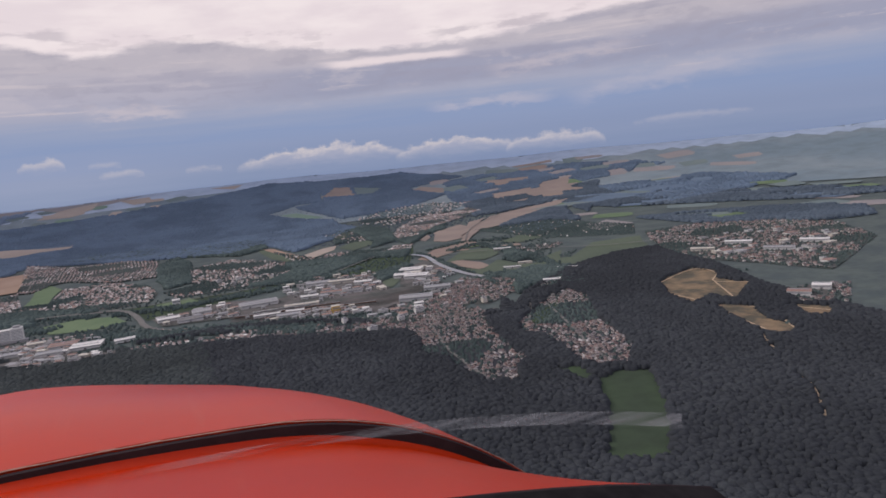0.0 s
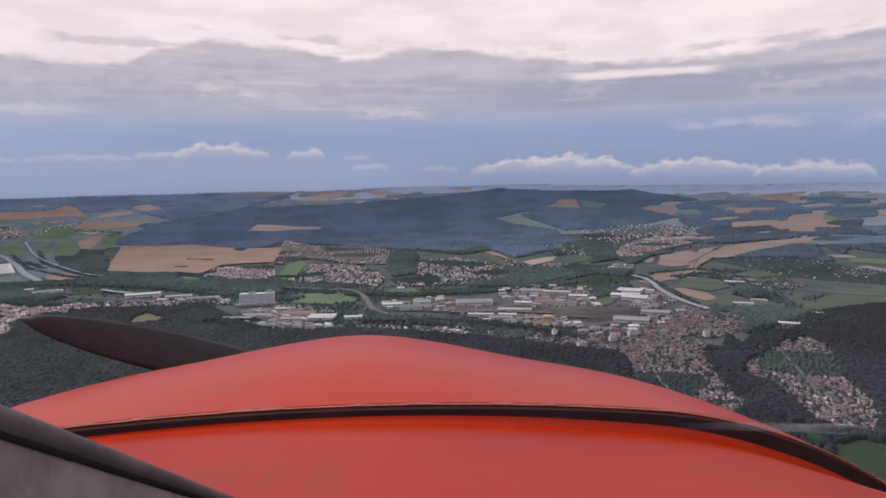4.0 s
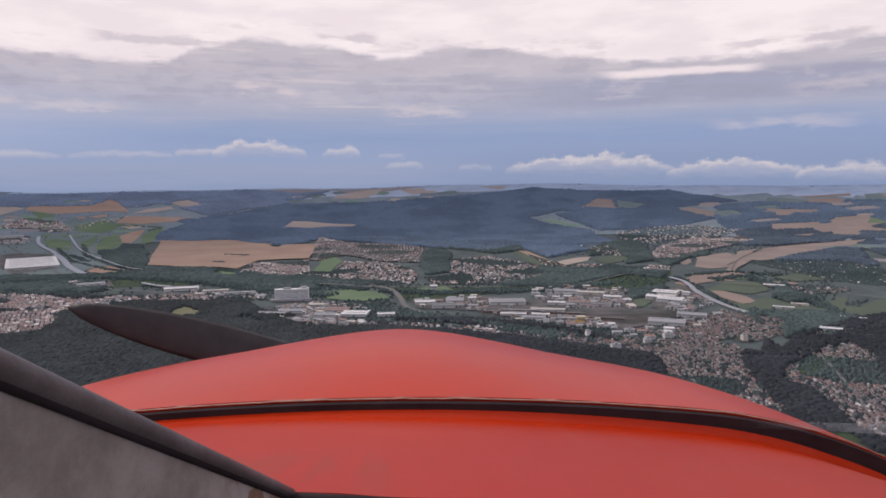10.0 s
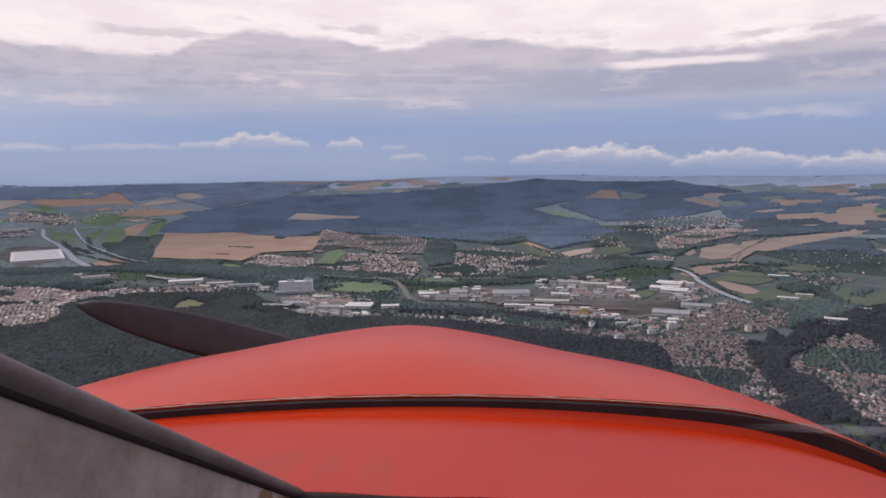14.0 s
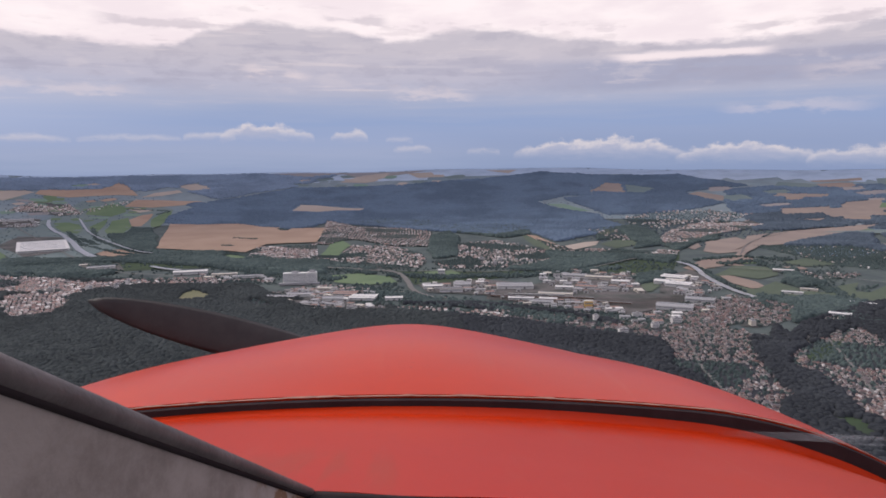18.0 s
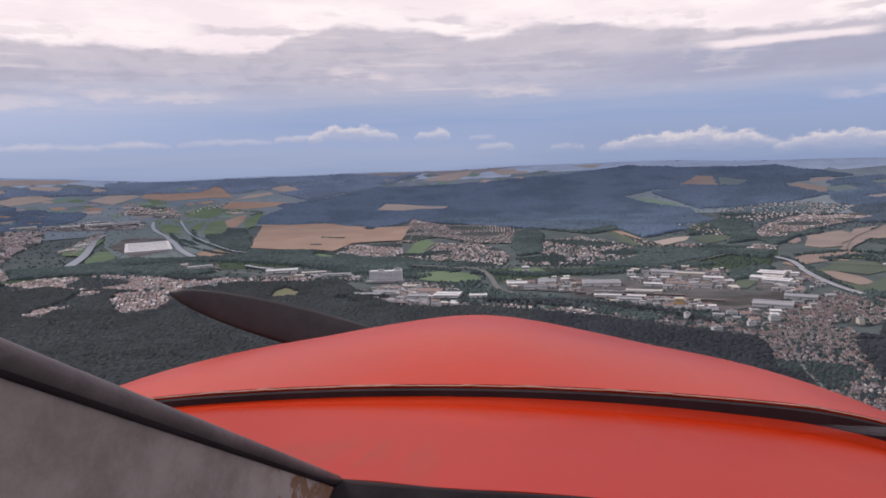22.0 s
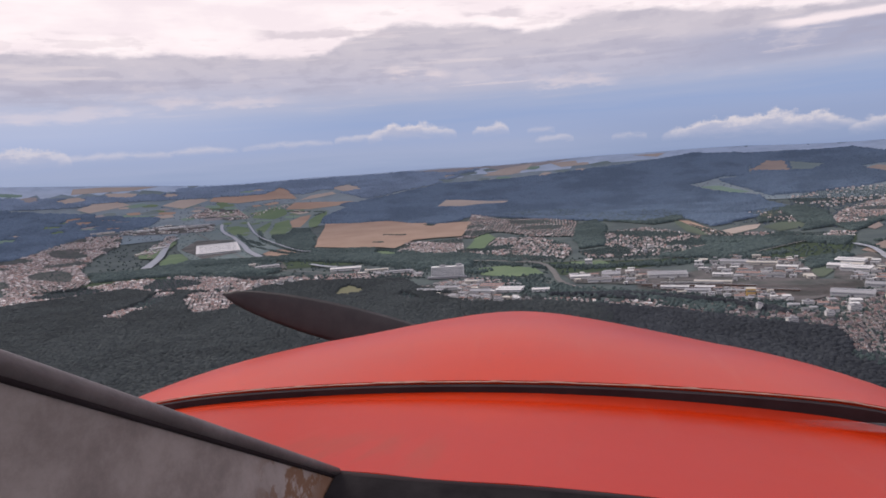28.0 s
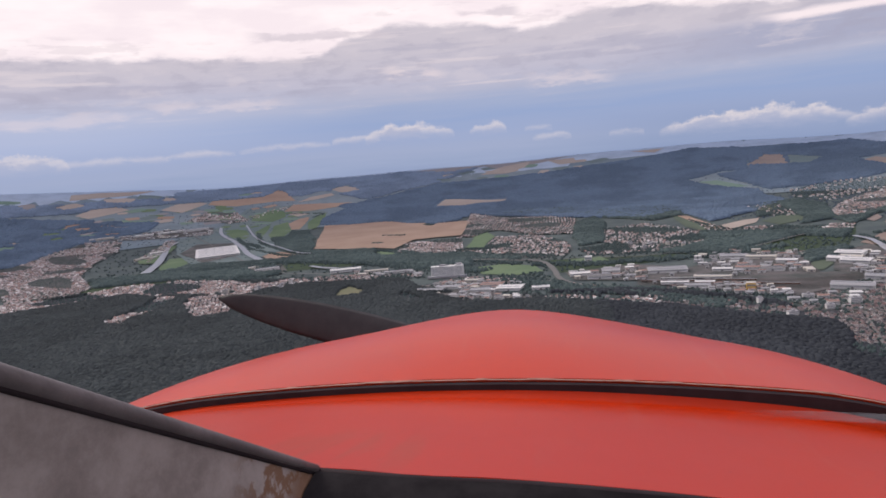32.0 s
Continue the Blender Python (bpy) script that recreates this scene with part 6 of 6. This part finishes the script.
upper = grid_part("upper_cowling", upper_cowl, US, [i / 16 for i in range(17)] + [1.15, 1.35, 1.6, 1.8, 2.0], RED, "glossy red engine cowling with a raised centre")
grid_part("rear_cowl_panel", rear_panel, [u for u in US if u < 0.86], [0.005 * i for i in range(11)] + [0.06, 0.08, 0.11, 0.15, 0.2] + [0.3 + 0.7 * i / 8 for i in range(9)], RED, "streaked red panel before the windscreen", thick=0.0012)
# Black strip stands in for the dark of the open joint.
grid_part("seam_strip", lambda u, v: (CX + u, 0.926 + 0.004 * v, seam_z(u) - 0.003 - 0.045 * v), US, [0, 0.5, 1], BLACK, "black strip filling the gap in the cowling joint", thick=0.008)


def worn_edge(u, v):
    """Bare chips along the edge, wider and narrower, with whole paint between."""
    chip = max(0.0, math.sin(u * 61 + 2 * math.sin(u * 23)) * math.sin(u * 17 + 0.6) - 0.32)
    return (CX + u, 0.9305 - 0.004 * v, seam_z(u) - 0.0006 + 0.0012 * min(1.0, 3 * chip) - (0.0001 + 0.0018 * chip) * v)


grid_part("worn_edge", worn_edge, [-1.05 + 2.10 * i / 420 for i in range(421)], [0, 1], CHIP, "chipped paint along the cowling edge", upper, 0.0006)


def lower_cowling(u, v):
    """The belly of the nose: half an ellipse below the shoulders, drawn in towards the propeller."""
    a = math.pi * u
    w = 1.03 - 0.10 * v
    return (CX - w * math.cos(a), 0.53 + 0.93 * v, -0.845 + 0.02 * v - (0.55 - 0.16 * v) * math.sin(a))


grid_part("lower_cowling", lower_cowling, [i / 24 for i in range(25)], [i / 6 for i in range(7)], RED, "red lower engine cowling")


def nose_bowl(u, v):
    """Closes the front behind the propeller: v from 0 at the rim to 1 at the shaft."""
    if u < 0.5:
        w = -1.0 + 4 * u
        x, z = CX + 0.93 * w, nose_z(w) - 0.09
    else:
        a = math.pi * 2 * (u - 0.5)
        x, z = CX + 0.93 * math.cos(a), -0.86 - 0.39 * math.sin(a)
    return (x + (CX - x) * v, 1.48 + 0.10 * math.sin(v * math.pi / 2), z + (-0.585 - z) * v)


grid_part("nose_bowl", nose_bowl, [i / 48 for i in range(49)], [0, 0.25, 0.5, 0.75, 0.96], RED, "red nose bowl behind the propeller")


def firewall(u, v):
    """Closes the nose towards the cabin, from the panel's rear edge down to the belly."""
    top, low = Vector(rear_panel(-1.05 + 1.89 * u, 1)), Vector(lower_cowling(u, 0))
    return tuple(top + Vector((0, 0.012, -0.012)) + (low - top) * v)


grid_part("firewall", firewall, [i / 24 for i in range(25)], [0, 0.35, 0.7, 1], GREY, "grey painted firewall behind the engine", thick=0.003)


def tube(name, pts, radii, mat, parent, label="", sides=12):
    verts, faces = [], []
    for i, p in enumerate(pts):
        d = (Vector(pts[min(i + 1, len(pts) - 1)]) - Vector(pts[max(i - 1, 0)])).normalized()
        a = d.cross(Vector((0, 0, 1))).normalized()
        b = d.cross(a)
        for k in range(sides):
            t = 2 * math.pi * k / sides
            verts.append(Vector(p) + (a * math.cos(t) + b * math.sin(t)) * radii[i])
    for i in range(len(pts) - 1):
        for k in range(sides):
            faces.append((i * sides + k, i * sides + (k + 1) % sides, (i + 1) * sides + (k + 1) % sides, (i + 1) * sides + k))
    faces += [tuple(range(sides))[::-1], tuple((len(pts) - 1) * sides + k for k in range(sides))]
    ob = new(name, mesh_of(name, verts, faces, [mat], smooth=True))
    ob.parent = parent
    if label:
        ob["label"] = label
    return ob


LEFT = Vector((-0.1078, 0.3349, -0.164))
side_line = [CORNER + (LEFT - CORNER) * (2.6 * i / 14) for i in range(15)]
frame_tube = tube("windscreen_frame", side_line, [0.0032 + 0.00020 * i for i in range(15)], FRAME, aircraft, "brownish grey windscreen frame tube")
# A second, black tube is added to paint the frame's shaded underside.
underside_line = [q + Vector((0.0, 0.0, -0.0032 - 0.00014 * i)) for i, q in enumerate(side_line)]
tube("frame_underside", underside_line, [0.0021 + 0.00008 * i for i in range(15)], BLACK, frame_tube, "black strip for the frame tube's shaded underside")
tube("windscreen_seal", [screen_base(0.08 * i) + Vector((0, 0, -0.0035)) for i in range(13)], [0.0042] * 13, BLACK, aircraft, "black seal along the windscreen base")


def side_panel(u, v):
    p = side_line[0] + (side_line[-1] - side_line[0]) * u
    return tuple(p + Vector(((0.040 - 0.12 * u) * v, -0.13 * v, -0.12 * v - 0.004 - 0.003 * u)))


corner_panel = grid_part("side_panel", side_panel, [i / 12 for i in range(13)], [i / 6 for i in range(7)], GREY, "worn grey painted panel with a rusty corner")


def glareshield(u, v):
    return tuple(screen_base(0.96 * u) + Vector((0, -0.002 - 0.16 * v, -0.006 - 0.008 * v - 0.15 * v * v)))


grid_part("glareshield", glareshield, [i / 20 for i in range(21)], [i / 8 for i in range(9)], DASH, "dark grained glareshield below the windscreen")

bm = bmesh.new()
rnd = random.Random(4)
for k in range(9):
    c = CORNER + Vector((-0.002 - 0.004 * k + rnd.uniform(-.002, .002), -0.006 - rnd.uniform(0, 0.014), -0.004 - rnd.uniform(0.002, 0.012)))
    bmesh.ops.create_icosphere(bm, subdivisions=1, radius=rnd.uniform(0.002, 0.005), matrix=Matrix.Translation(c) @ Matrix.Diagonal((1.3, 0.8, 0.5, 1)))
part("rust_patch", bm, RUST, corner_panel, "brown rust and old glue at the frame corner")


# Pale translucent strip that stands in for a reflection in the windscreen.
def glare_material():
    n = Nodes("windscreen_glare")
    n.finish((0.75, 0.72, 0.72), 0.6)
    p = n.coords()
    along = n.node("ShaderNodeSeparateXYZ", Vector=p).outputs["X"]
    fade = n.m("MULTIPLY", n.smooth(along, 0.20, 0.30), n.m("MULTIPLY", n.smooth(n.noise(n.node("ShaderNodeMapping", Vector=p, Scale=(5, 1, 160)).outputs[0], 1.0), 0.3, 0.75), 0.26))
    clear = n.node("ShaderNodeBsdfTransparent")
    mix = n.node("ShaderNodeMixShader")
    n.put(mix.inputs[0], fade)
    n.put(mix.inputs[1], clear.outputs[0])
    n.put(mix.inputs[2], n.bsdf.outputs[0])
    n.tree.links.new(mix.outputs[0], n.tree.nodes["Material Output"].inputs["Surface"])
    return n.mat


def glare_strip(u, v):
    """A long narrow painted reflection on the windscreen, over its right half."""
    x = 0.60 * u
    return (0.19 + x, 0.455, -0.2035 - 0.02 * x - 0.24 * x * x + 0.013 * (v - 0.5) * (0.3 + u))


grid_part("glare_streak", glare_strip, [i / 24 for i in range(25)], [0, 0.5, 1], glare_material(), "faint pale reflection painted on the windscreen", thick=0.0004)

# the propeller, at rest
propeller = new("propeller")
propeller.parent = aircraft
propeller.matrix_local = pose(CX, 1.70, -0.585, 0, -75, 0)


def blade_mesh(sign):
    verts, faces = [], []
    k = 24
    for i in range(k + 1):
        s = i / k
        r = 0.07 + 0.80 * s
        chord = (0.06 + 0.045 * math.sin(math.pi * s)) * math.sqrt(max(0.02, 1 - s ** 9))
        twist = radians(48 - 34 * s)
        for a in range(10):
            t = 2 * math.pi * a / 10
            cx, cy = math.cos(t) * chord / 2, math.sin(t) * (0.017 - 0.011 * s)
            verts.append((sign * (cx * math.cos(twist) - cy * math.sin(twist)), cx * math.sin(twist) + cy * math.cos(twist), sign * r))
    for i in range(k):
        for a in range(10):
            faces.append((i * 10 + a, i * 10 + (a + 1) % 10, (i + 1) * 10 + (a + 1) % 10, (i + 1) * 10 + a))
    faces += [tuple(range(10))[::-1], tuple(k * 10 + a for a in range(10))]
    return mesh_of("blade", verts, faces, [BLADE], smooth=True)


for sign in (1, -1):
    ob = new("blade", blade_mesh(sign))
    ob.parent = propeller
tube("spinner", [Vector((0, y, 0)) for y in (-0.06, 0.0, 0.06, 0.12, 0.17, 0.2)], [0.10, 0.105, 0.1, 0.08, 0.05, 0.015], RED, propeller, "red spinner", 20)
